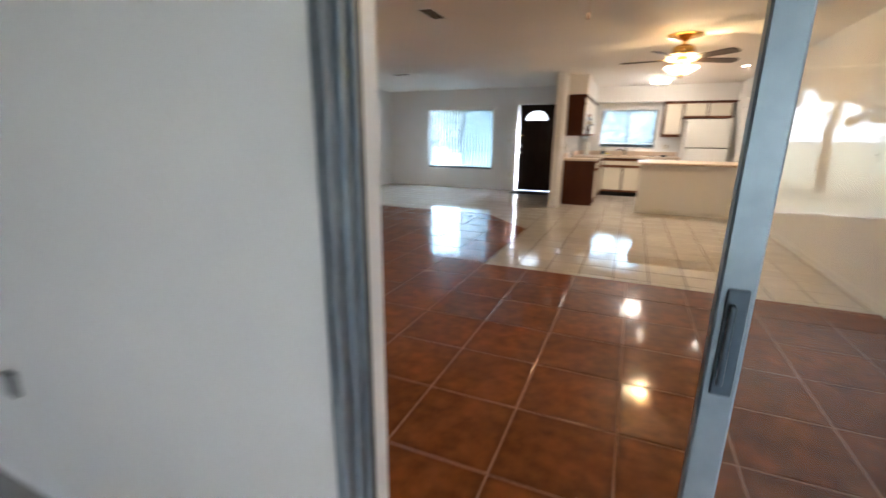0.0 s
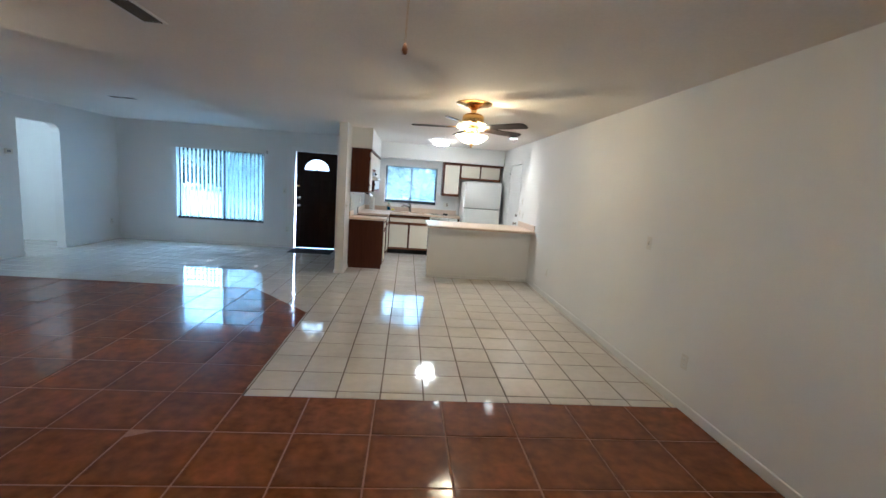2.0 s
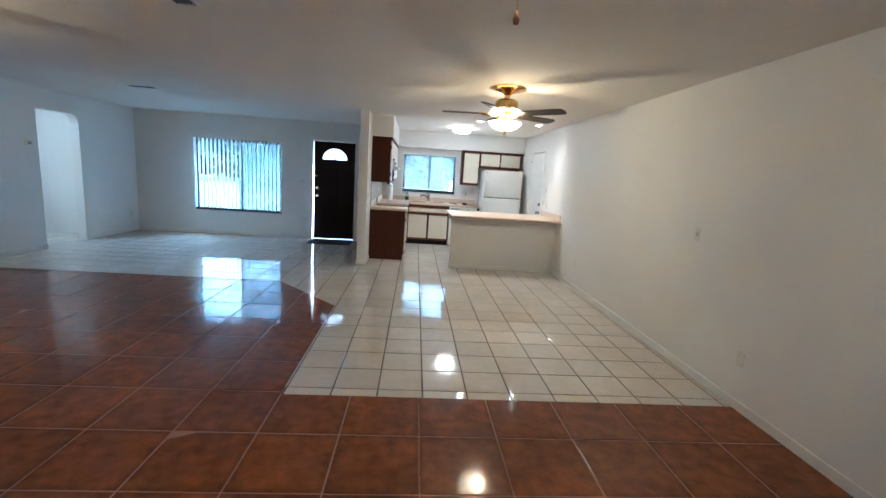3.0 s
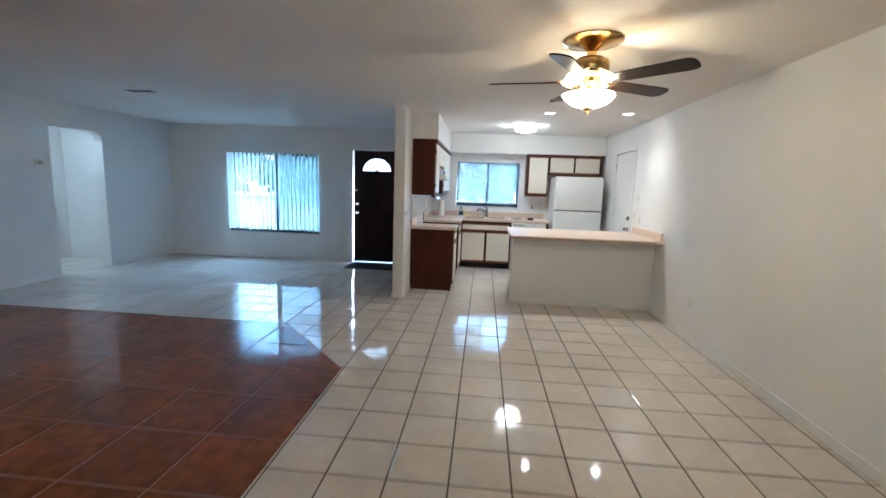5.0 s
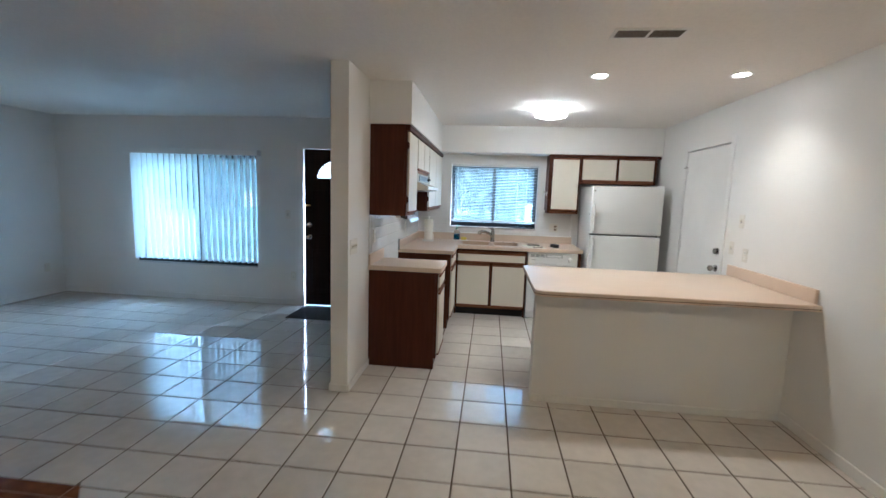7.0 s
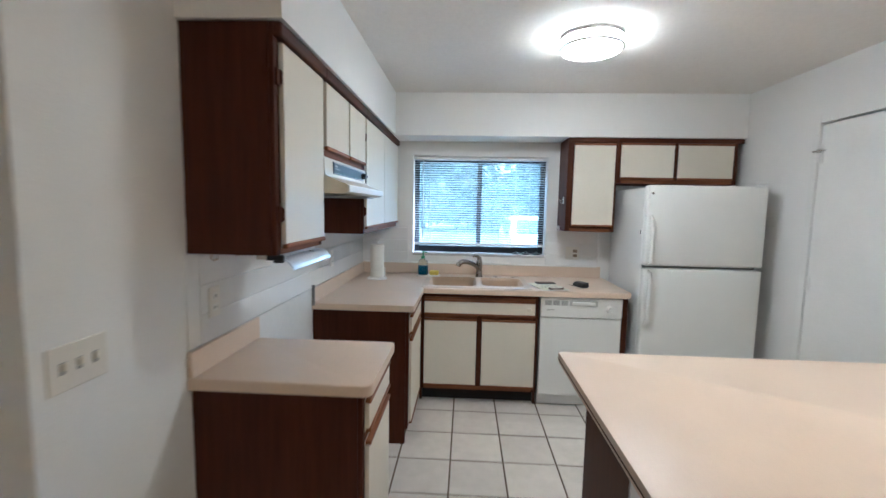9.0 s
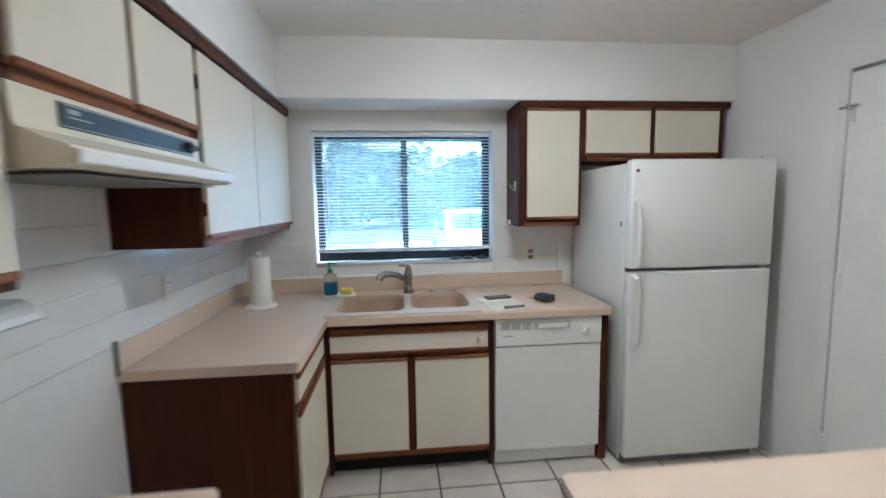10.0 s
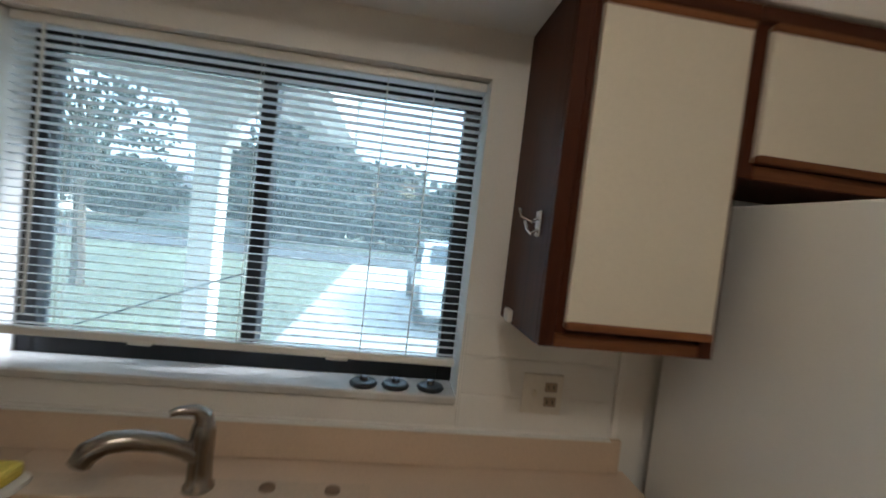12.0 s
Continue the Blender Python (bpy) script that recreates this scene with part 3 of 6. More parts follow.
vb = thing("vertical_blind", (-3.91, LN - 0.05, 2.0), "white vertical vinyl blind with its slats turned half open", "blind")
part("valance", boxes((-4.865, -2.955, LN - 0.11, LN - 0.10, 1.965, 2.035), (-4.865, -4.855, LN - 0.10, LN - 0.002, 1.965, 2.035), (-2.965, -2.955, LN - 0.10, LN - 0.002, 1.965, 2.035), bevel=0.003), TRIM, vb, "plain white valance")
part("head_rail", boxes((-4.85, -2.97, LN - 0.07, LN - 0.03, 1.985, 2.02)), TRIM, vb)
bm = bmesh.new()
for k in range(5):
    u = (k / 4 - 0.5) * 0.085
    bow = 0.006 * (1 - (2 * k / 4 - 1) ** 2)
    for z in (0.548, 1.98):
        bm.verts.new((u, bow, z))
bm.verts.ensure_lookup_table()
for k in range(4):
    bm.faces.new([bm.verts[i] for i in (2 * k, 2 * k + 2, 2 * k + 3, 2 * k + 1)])
me = bpy.data.meshes.new("slat")
for fc in bm.faces:
    fc.smooth = True
bm.to_mesh(me)
me.materials.append(VINYL)
bm.free()
rng = random.Random(4)
for i in range(22):
    o = new("slat", me)
    o.parent = vb
    x = -4.752 + i * 0.0815
    o.location = (x + 3.91, 0.0, -2.0)
    o.rotation_euler = (0, 0, radians(89 + rng.uniform(-1.3, 1.3)))
bm = bmesh.new()
for i in range(21):
    x = -4.752 + i * 0.0815
    b = rod((x, LN - 0.05, 0.566), (x + 0.0815, LN - 0.05, 0.559), 0.0015, 5)
    bm = joined(bm, b)
part("bead_chain", bm, WHITE_PLASTIC, vb)

# kitchen window with a mini blind
w2 = thing("window_2", (0.09, KN + 0.15, 1.105), "dark bronze framed sliding kitchen window", "window", kind="structure")
x0, x1, z0, z1, yf = -0.515, 0.70, 1.105, 1.99, KN + 0.12
part("window_frame", boxes((x0, x0 + 0.045, yf, yf + 0.06, z0, z1), (x1 - 0.045, x1, yf, yf + 0.06, z0, z1), (x0 + 0.045, x1 - 0.045, yf, yf + 0.06, z0, z0 + 0.06), (x0 + 0.045, x1 - 0.045, yf, yf + 0.06, z1 - 0.05, z1),
                           (0.075, 0.115, yf - 0.01, yf + 0.055, z0 + 0.06, z1 - 0.05), bevel=0.003), BRONZE, w2)
for a, b in ((x0 + 0.045, 0.075), (0.115, x1 - 0.045)):
    g = part("pane", boxes((a, b, yf + 0.028, yf + 0.032, z0 + 0.06, z1 - 0.05)), GLASS, w2)
    g.visible_shadow = False
# added sheets that lay hazy glare over the kitchen panes
for a, b in ((x0 + 0.045, 0.075), (0.115, x1 - 0.045)):
    part("screen_veil", boxes((a, b, yf + 0.045, yf + 0.046, z0 + 0.06, z1 - 0.05)), GLARE_VEIL, w2, "thin grey sheet added for the hazy glare")
cable = part("cable", tube([(-0.478, yf + 0.066, 1.145), (-0.35, yf + 0.068, 1.197), (-0.18, yf + 0.068, 1.272), (-0.02, yf + 0.068, 1.342), (0.09, yf + 0.066, 1.385)], [0.0028] * 5, 6), BLACK)
tagged(cable, "thin dark cable hanging across the kitchen window outside", "cable")
part("window_sill", boxes((x0 + 0.001, x1 - 0.001, KN - 0.012, yf, z0 - 0.02, z0 + 0.004), bevel=0.004), MARBLE, w2, "veined white marble sill")

mb = thing("mini_blind", (0.09, KN + 0.045, 1.97), "white aluminium mini blind lowered almost to the sill", "blind")
part("head_rail", boxes((x0 + 0.006, x1 - 0.006, KN + 0.03, KN + 0.058, 1.962, 1.988), bevel=0.003), TRIM, mb)
part("bottom_rail", boxes((x0 + 0.008, x1 - 0.008, KN + 0.032, KN + 0.058, 1.178, 1.20), bevel=0.005, seg=2), TRIM, mb)
for x in (-0.18, 0.33):
    part("rail_clip", boxes((x, x + 0.06, KN + 0.029, KN + 0.033, 1.174, 1.186), bevel=0.002), TRIM, mb)
bm = bmesh.new()
for k in range(4):
    u = (k / 3 - 0.5) * 0.026
    bow = 0.0028 * (1 - (2 * k / 3 - 1) ** 2)
    for x in (x0 + 0.008, x1 - 0.008):
        bm.verts.new((x - 0.09, u, bow))
bm.verts.ensure_lookup_table()
for k in range(3):
    fc = bm.faces.new([bm.verts[i] for i in (2 * k, 2 * k + 1, 2 * k + 3, 2 * k + 2)])
    fc.smooth = True
me = bpy.data.meshes.new("slat")
bm.to_mesh(me)
bm.free()
me.materials.append(MINI)
NS = 36
for i in range(NS):
    o = new("slat", me)
    o.parent = mb
    o.location = (0, 0, 1.208 + i * (1.958 - 1.208) / (NS - 1) - 1.97)
    o.rotation_euler = (radians(-8 + rng.uniform(-1.2, 1.2)), radians(rng.uniform(-0.04, 0.04)), 0)
for x in (-0.36, 0.09, 0.42, 0.55):
    part("ladder_cord", joined(rod((x, KN + 0.033, 1.19), (x, KN + 0.033, 1.97), 0.0011, 5), rod((x, KN + 0.058, 1.19), (x, KN + 0.058, 1.97), 0.0011, 5)), WHITE_PLASTIC, mb)
part("tilt_wand", rod((-0.425, KN + 0.022, 1.24), (-0.425, KN + 0.026, 1.965), 0.004, 6), WHITE_PLASTIC, mb, "clear plastic tilt wand")
for i, x in enumerate((0.44, 0.53, 0.63)):
    p = thing("sink_stopper", (x, KN + 0.035, z0 + 0.004), "round black rubber sink stopper on the window sill", "sink stopper", group="stoppers on the sill")
    part("disc", lathe([(0.0, 0), (0.036, 0), (0.040, 0.006), (0.034, 0.013), (0.012, 0.015), (0.010, 0.026), (0.0, 0.028)], (x, KN + 0.035, z0 + 0.0045)), BLACK, p, smooth=True)

# sliding glass door in the south wall
sd = thing("door_3", (0.86, 0.5, 0), "aluminium framed sliding glass door standing partly open", "door", kind="structure")
part("door_frame", boxes((-0.36, -0.322, 0.40, 0.515, 0, 2.06), (1.982, 2.02, 0.40, 0.585, 0, 2.06), (-0.322, 1.982, 0.40, 0.585, 2.02, 2.06), (-0.322, 1.982, 0.43, 0.56, -0.004, 0.014),
                         (-0.322, -0.308, 0.44, 0.46, 0.014, 2.02), (-0.322, -0.308, 0.488, 0.50, 0.014, 2.02), bevel=0.003), ALU, sd)


def glazed(name, a, b, y, label):
    p = part(name, boxes((a, a + 0.055, y, y + 0.032, 0.016, 2.018), (b - 0.055, b, y, y + 0.032, 0.016, 2.018), (a + 0.055, b - 0.055, y, y + 0.032, 0.016, 0.10), (a + 0.055, b - 0.055, y, y + 0.032, 1.955, 2.018), bevel=0.004), ALU, sd, label)
    g = part("pane", boxes((a + 0.055, b - 0.055, y + 0.013, y + 0.019, 0.10, 1.955)), DOOR_GLASS, p)
    g.visible_shadow = False
    return p


lf = glazed("sliding_leaf", 0.44, 1.58, 0.452, "sliding leaf with a pull handle")
glazed("fixed_leaf", 0.84, 1.98, 0.520, "fixed glass leaf")
part("pull_handle", joined(boxes((0.452, 0.486, 0.444, 0.4515, 0.87, 1.07), bevel=0.004, seg=2), boxes((0.457, 0.467, 0.428, 0.444, 0.895, 1.045), bevel=0.004, seg=2)), DARK_STEEL, lf, "dark grey recessed pull handle")
# black strip drawn for the shade in the track channel gap
part("weather_strip", boxes((-0.3215, -0.312, 0.502, 0.522, 0.02, 2.015)), BLACK, sd)
part("inner_jamb", boxes((-0.358, -0.318, 0.5225, 0.60, 0.002, 2.02), bevel=0.003), TRIM, sd, "white painted inner jamb")


# ---- kitchen cabinets ----
def placed(face, plane):
    """Boxes in (along, out from the plane, up) for a front that faces +x, -y or +y."""
    def fb(u0, u1, d0, d1, z0, z1):
        if face == "+x":
            return (plane + d0, plane + d1, u0, u1, z0, z1)
        if face == "-y":
            return (u0, u1, plane - d1, plane - d0, z0, z1)
        return (u0, u1, plane + d0, plane + d1, z0, z1)
    return fb


def front(parent, face, plane, u0, u1, z0, z1, name="cabinet_door", knob=None, rails="tb", cream=None):
    """A cream slab front with oak strips along its edges."""
    fb = placed(face, plane)
    d = part(name, boxes(fb(u0, u1, 0.001, 0.019, z0, z1), bevel=0.002), cream or CREAM, parent)
    oak = OAK_Y if face == "+x" else OAK_X
    for k, (a, b) in (("b", (z0 - 0.002, z0 + 0.016)), ("t", (z1 - 0.016, z1 + 0.002))):
        if k in rails:
            part("oak_strip", boxes(fb(u0 - 0.001, u1 + 0.001, 0.003, 0.025, a, b), bevel=0.005, seg=2), oak, d)
    if knob:
        kx, kz = knob
        q = fb(kx, kx, 0.019, 0.019, kz, kz)
        m = lathe([(0.008, 0), (0.006, 0.012), (0.014, 0.018), (0.016, 0.024), (0.012, 0.030), (0.0, 0.031)], steps=16)
        turn = {"+x": Matrix.Rotation(radians(90), 4, "Y"), "-y": Matrix.Rotation(radians(90), 4, "X"), "+y": Matrix.Rotation(radians(-90), 4, "X")}[face]
        bmesh.ops.transform(m, matrix=Matrix.Translation((q[0], q[2], q[4])) @ turn, verts=m.verts)
        part("knob", m, CREAM, d, "small round cream knob", smooth=True)
    return d


def carcass(parent, face, plane, depth, u0, u1, z0, z1, splits=(), rails=(), kick=0.0, lid=True):
    """Sides, top, bottom, back and face frame of a cabinet whose face frame lies at plane."""
    fb = placed(face, plane)
    t = 0.018
    for nm, r in (("side_panel", fb(u0, u0 + t, -depth, -0.0185, z0, z1)), ("side_panel", fb(u1 - t, u1, -depth, -0.0185, z0, z1)), ("top_panel", fb(u0 + t, u1 - t, -depth, -0.0185, z1 - t, z1)),
                  ("bottom_panel", fb(u0 + t, u1 - t, -depth, -0.0185, z0 + kick, z0 + kick + t)), ("back_panel", fb(u0 + t, u1 - t, -depth, -depth + 0.006, z0 + kick + t, z1 - t))):
        if lid or nm != "top_panel":
            part(nm, boxes(r), DARK_WOOD, parent)
    w = 0.034
    for r in (fb(u0, u0 + w, -0.018, 0.0, z0 + kick, z1), fb(u1 - w, u1, -0.018, 0.0, z0 + kick, z1), *[fb(s_ - 0.018, s_ + 0.018, -0.018, 0.0, z0 + kick + 0.03, z1 - 0.03) for s_ in splits]):
        part("stile", boxes(r, bevel=0.002), DARK_WOOD, parent)
    oak = OAK_Y if face == "+x" else OAK_X
    for a, b in ((z0 + kick, z0 + kick + 0.03), (z1 - 0.03, z1), *[(r - 0.015, r + 0.015) for r in rails]):
        part("rail", boxes(fb(u0 + w, u1 - w, -0.018, -0.0005, a, b), bevel=0.002), oak, parent)
    # recessed kick board in plain near black
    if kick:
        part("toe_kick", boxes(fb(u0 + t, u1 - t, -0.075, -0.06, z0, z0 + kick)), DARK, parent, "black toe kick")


# left run, near unit
FX = -0.372
b1 = thing("base_cabinet", (-0.68, 8.82, 0), "dark brown end base cabinet with a cream drawer and door", "cabinet", group="kitchen base cabinets")
carcass(b1, "+x", FX, FX - PX1 - 0.002, 8.59, 9.035, 0, 0.872, rails=(0.70,), kick=0.10)
front(b1, "+x", FX, 8.615, 9.01, 0.725, 0.845, "drawer_front")
front(b1, "+x", FX, 8.615, 9.01, 0.13, 0.69)
# left run, corner unit
b2 = thing("base_cabinet", (-0.68, 10.1, 0), "dark brown base cabinet beside the empty stove gap", "cabinet", group="kitchen base cabinets")
carcass(b2, "+x", FX, FX - PX1 - 0.002, 9.79, 10.41, 0, 0.872, rails=(0.70,), kick=0.10)
front(b2, "+x", FX, 9.815, 10.36, 0.725, 0.845, "drawer_front")
front(b2, "+x", FX, 9.815, 10.36, 0.13, 0.69)
# sink unit
FY = 10.435
b3 = thing("sink_cabinet", (0.1, 10.7, 0), "cream fronted sink base cabinet with dark wood frame", "cabinet", group="kitchen base cabinets")
carcass(b3, "-y", FY, KN - FY - 0.002, -0.366, 0.545, 0, 0.872, splits=(0.095,), rails=(0.688,), kick=0.10, lid=False)
front(b3, "-y", FY, -0.332, 0.519, 0.70, 0.822, "drawer_front", knob=(0.47, 0.765))
front(b3, "-y", FY, -0.332, 0.074, 0.132, 0.672)
front(b3, "-y", FY, 0.116, 0.524, 0.132, 0.672)
part("top_rail", boxes((-0.366, 0.545, FY - 0.004, FY + 0.0, 0.830, 0.872), bevel=0.001), DARK_WOOD_X, b3)
part("top_bead", boxes((-0.332, 0.519, FY - 0.019, FY - 0.0045, 0.824, 0.842), bevel=0.002), OAK_X, b3)
e = part("end_panel", boxes((1.172, 1.212, FY - 0.01, KN - 0.002, 0, 0.872)), DARK_WOOD)
tagged(e, "dark brown end panel beside the dishwasher", "cabinet panel")

# dishwasher
dw = thing("dishwasher", (0.86, 10.7, 0), "white built-in dishwasher under the counter", "dishwasher")
part("tub", boxes((0.556, 1.165, FY + 0.02, KN - 0.01, 0.09, 0.868)), GREY_PLASTIC, dw)
part("door", boxes((0.558, 1.163, FY - 0.03, FY + 0.02, 0.10, 0.708), bevel=0.006, seg=2), APPLIANCE, dw)
cp = part("control_panel", boxes((0.558, 1.163, FY - 0.038, FY + 0.02, 0.714, 0.864), bevel=0.006, seg=2), APPLIANCE, dw)
part("latch", boxes((0.79, 0.96, FY - 0.052, FY - 0.038, 0.812, 0.838), bevel=0.004, seg=2), APPLIANCE, cp)
part("latch_slot", boxes((0.77, 0.98, FY - 0.0405, FY - 0.038, 0.806, 0.846)), PALE_GREY, cp)
for i in range(3):
    g = part("vent_grille", boxes((0.585 + i * 0.060, 0.640 + i * 0.060, FY - 0.0392, FY - 0.038, 0.806, 0.844)), PALE_GREY, cp)
    for k in range(4):
        part("slot", boxes((0.590 + i * 0.060, 0.635 + i * 0.060, FY - 0.0398, FY - 0.0391, 0.810 + k * 0.009, 0.8135 + k * 0.009)), GREY_PLASTIC, g)
dial = lathe([(0.034, 0), (0.034, 0.005), (0.026, 0.008), (0.024, 0.026), (0.0, 0.028)], steps=24)
bmesh.ops.transform(dial, matrix=Matrix.Translation((1.075, FY - 0.038, 0.785)) @ Matrix.Rotation(radians(90), 4, "X"), verts=dial.verts)
part("dial", joined(dial, boxes((1.071, 1.079, FY - 0.074, FY - 0.062, 0.765, 0.805), bevel=0.002)), APPLIANCE, cp, "round white timer dial", smooth=True)
part("badge", boxes((0.60, 0.655, FY - 0.0395, FY - 0.038, 0.768, 0.774)), INK, cp)
part("button", boxes((0.83, 0.90, FY - 0.043, FY - 0.038, 0.765, 0.782), bevel=0.002), APPLIANCE, cp)
part("kick_plate", boxes((0.56, 1.16, FY + 0.01, FY + 0.02, 0.012, 0.088)), APPLIANCE, dw)


# countertops
def rounded(poly_rows, steps=8):
    """Polygon of (x, y, radius) corners, rounded."""
    out = []
    n = len(poly_rows)
    for i, (x, y, r) in enumerate(poly_rows):
        p, a, b = Vector((x, y)), Vector(poly_rows[i - 1][:2]), Vector(poly_rows[(i + 1) % n][:2])
        if not r:
            out.append((x, y))
            continue
        u, v = (a - p).normalized(), (b - p).normalized()
        c = p + (u + v) * r
        s, t = p + u * r - c, p + v * r - c
        for k in range(steps + 1):
            f_ = k / steps
            ang = f_ * math.pi / 2
            out.append(tuple(c + s * math.cos(ang) + t * math.sin(ang)))
    return out


CT0, CT1 = 0.874, 0.914
c1 = thing("countertop", (-0.66, 8.82, CT0), "beige laminate countertop on the end cabinet", "countertop")
part("top", slab(rounded([(PX1 + 0.002, 8.567, 0), (-0.337, 8.567, 0.03), (-0.337, 9.055, 0.012), (PX1 + 0.002, 9.055, 0)]), CT0, CT1, 0.008), COUNTER, c1, smooth=True)
part("backsplash", boxes((PX1 + 0.002, PX1 + 0.022, 8.567, 9.055, CT1 + 0.0005, 1.01), bevel=0.003), COUNTER, c1)

c2 = thing("countertop", (0.1, 10.8, CT0), "L-shaped beige laminate countertop round the sink", "countertop")
SX0, SX1, SY0, SY1 = -0.34, 0.47, 10.455, 10.965   # sink cut-out
ct = bmesh.new()
for b in (slab(rounded([(PX1 + 0.002, 9.77, 0), (-0.337, 9.77, 0.015), (-0.337, 10.385, 0), (-0.345, 10.40, 0), (SX0, 10.40, 0), (SX0, KN - 0.002, 0), (PX1 + 0.002, KN - 0.002, 0)]), CT0, CT1, 0.006),
          slab([(SX0, 10.385), (SX1, 10.385), (SX1, SY0), (SX0, SY0)], CT0, CT1, 0.0), slab([(SX0, SY1), (SX1, SY1), (SX1, KN - 0.002), (SX0, KN - 0.002)], CT0, CT1, 0.0),
          slab(rounded([(SX1, 10.385, 0), (1.225, 10.385, 0.03), (1.225, KN - 0.002, 0), (SX1, KN - 0.002, 0)]), CT0, CT1, 0.0)):
    ct = joined(ct, b)
part("top", ct, COUNTER, c2)
part("front_edge", boxes((-0.335, 1.20, 10.379, 10.386, CT0 - 0.002, CT1 - 0.003), bevel=0.003), COUNTER, c2)
part("backsplash", boxes((PX1 + 0.002, PX1 + 0.022, 9.77, KN - 0.003, CT1 + 0.0005, 1.01), bevel=0.003), COUNTER, c2)
part("backsplash", boxes((PX1 + 0.0225, 1.20, KN - 0.022, KN - 0.002, CT1 + 0.0005, 1.015), bevel=0.003), COUNTER, c2)

part("caulk_bead", boxes((PX1 + 0.0225, 1.20, KN - 0.012, KN - 0.002, 1.0152, 1.023), bevel=0.003), TRIM, c2, "white caulk bead above the backsplash")

# double sink
sk = thing("sink", (0.06, 10.7, CT1), "beige double bowl enamel kitchen sink", "sink")


def bowl(x0, x1, y0, y1, depth, parent):
    rows = []
    for inset, z in ((0.0, CT1 + 0.006), (0.008, CT1 - 0.002), (0.014, CT1 - 0.02), (0.03, CT1 - depth + 0.03), (0.06, CT1 - depth), (0.12, CT1 - depth - 0.004)):
        rows.append((rounded([(x0 + inset, y0 + inset, 0.07), (x1 - inset, y0 + inset, 0.07), (x1 - inset, y1 - inset, 0.07), (x0 + inset, y1 - inset, 0.07)], 6), z))
    bm = bmesh.new()
    rings = [[bm.verts.new((x, y, z)) for x, y in poly] for poly, z in rows]
    for a, b in zip(rings, rings[1:]):
        for i in range(len(a)):
            j = (i + 1) % len(a)
            bm.faces.new((a[i], a[j], b[j], b[i]))
    bm.faces.new(rings[-1])
    part("bowl", bm, SINK_BOWL, parent, smooth=True)
    cx, cy = (x0 + x1) / 2, (y0 + y1) / 2
    part("drain", lathe([(0.0, 0.002), (0.02, 0.001), (0.03, 0.004), (0.042, 0.004), (0.044, 0.0)], (cx, cy, CT1 - depth - 0.003)), NICKEL, parent, smooth=True)


B1, B2 = (-0.318, 0.068, 10.475, 10.905), (0.105, 0.448, 10.51, 10.905)
bowl(*B1, 0.19, sk)
bowl(*B2, 0.16, sk)
# rim: a plate with two rounded holes, made of strips between the outline and the bowls
rim = bmesh.new()
for (x0, x1, y0, y1), (ox0, ox1) in ((B1, (SX0 - 0.02, 0.0865)), (B2, (0.0865, SX1 + 0.02))):
    inner = rounded([(x0, y0, 0.07), (x1, y0, 0.07), (x1, y1, 0.07), (x0, y1, 0.07)], 6)
    oy0, oy1 = 10.405, SY1 + 0.02
    ring_in, ring_out = [], []
    for x, y in inner:
        ring_in.append(rim.verts.new((x, y, CT1 + 0.006)))
        fx, fy = (x - x0) / (x1 - x0), (y - y0) / (y1 - y0)
        k = max(abs(fx - 0.5), abs(fy - 0.5)) * 2
        gx, gy = 0.5 + (fx - 0.5) / k, 0.5 + (fy - 0.5) / k
        ring_out.append(rim.verts.new((ox0 + gx * (ox1 - ox0), oy0 + gy * (oy1 - oy0), CT1 + 0.006)))
    for i in range(len(inner)):
        j = (i + 1) % len(inner)
        rim.faces.new((ring_in[i], ring_in[j], ring_out[j], ring_out[i]))
    ext = bmesh.ops.extrude_edge_only(rim, edges=[ed for ed in rim.edges if ed.verts[0] in ring_out and ed.verts[1] in ring_out])
    for v in ext["geom"]:
        if isinstance(v, bmesh.types.BMVert):
            v.co.z = CT1 + 0.0005
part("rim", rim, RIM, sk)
for x in (0.25, 0.40):
    part("hole_cover", lathe([(0.019, 0), (0.018, 0.003), (0.006, 0.005), (0.0, 0.005)], (x, 10.955, CT1 + 0.0065)), BRONZY, sk, "small bronze hole cover", smooth=True)

# tap
tp = thing("faucet", (0.10, 10.95, CT1 + 0.006), "brushed nickel single lever kitchen tap with pull-out spout", "tap")
fz = CT1 + 0.0065
part("base", lathe([(0.034, 0), (0.033, 0.006), (0.0275, 0.012), (0.0255, 0.06), (0.0265, 0.11), (0.027, 0.13), (0.022, 0.15), (0.0, 0.157)], (0.10, 10.95, fz)), NICKEL, tp, smooth=True)
part("spout", tube([(0.10, 10.945, fz + 0.070), (0.074, 10.931, fz + 0.096), (0.036, 10.909, fz + 0.122), (-0.012, 10.884, fz + 0.138), (-0.050, 10.864, fz + 0.140), (-0.076, 10.850, fz + 0.126), (-0.086, 10.845, fz + 0.104)],
                   [0.019, 0.019, 0.0195, 0.021, 0.023, 0.0245, 0.022]), NICKEL, tp, smooth=True)
part("lever", tube([(0.10, 10.95, fz + 0.145), (0.099, 10.948, fz + 0.168), (0.085, 10.939, fz + 0.184), (0.056, 10.921, fz + 0.188), (0.042, 10.913, fz + 0.184)], [0.022, 0.019, 0.013, 0.010, 0.008]), NICKEL, tp, smooth=True)



# upper cabinets, left run
UX = -0.667


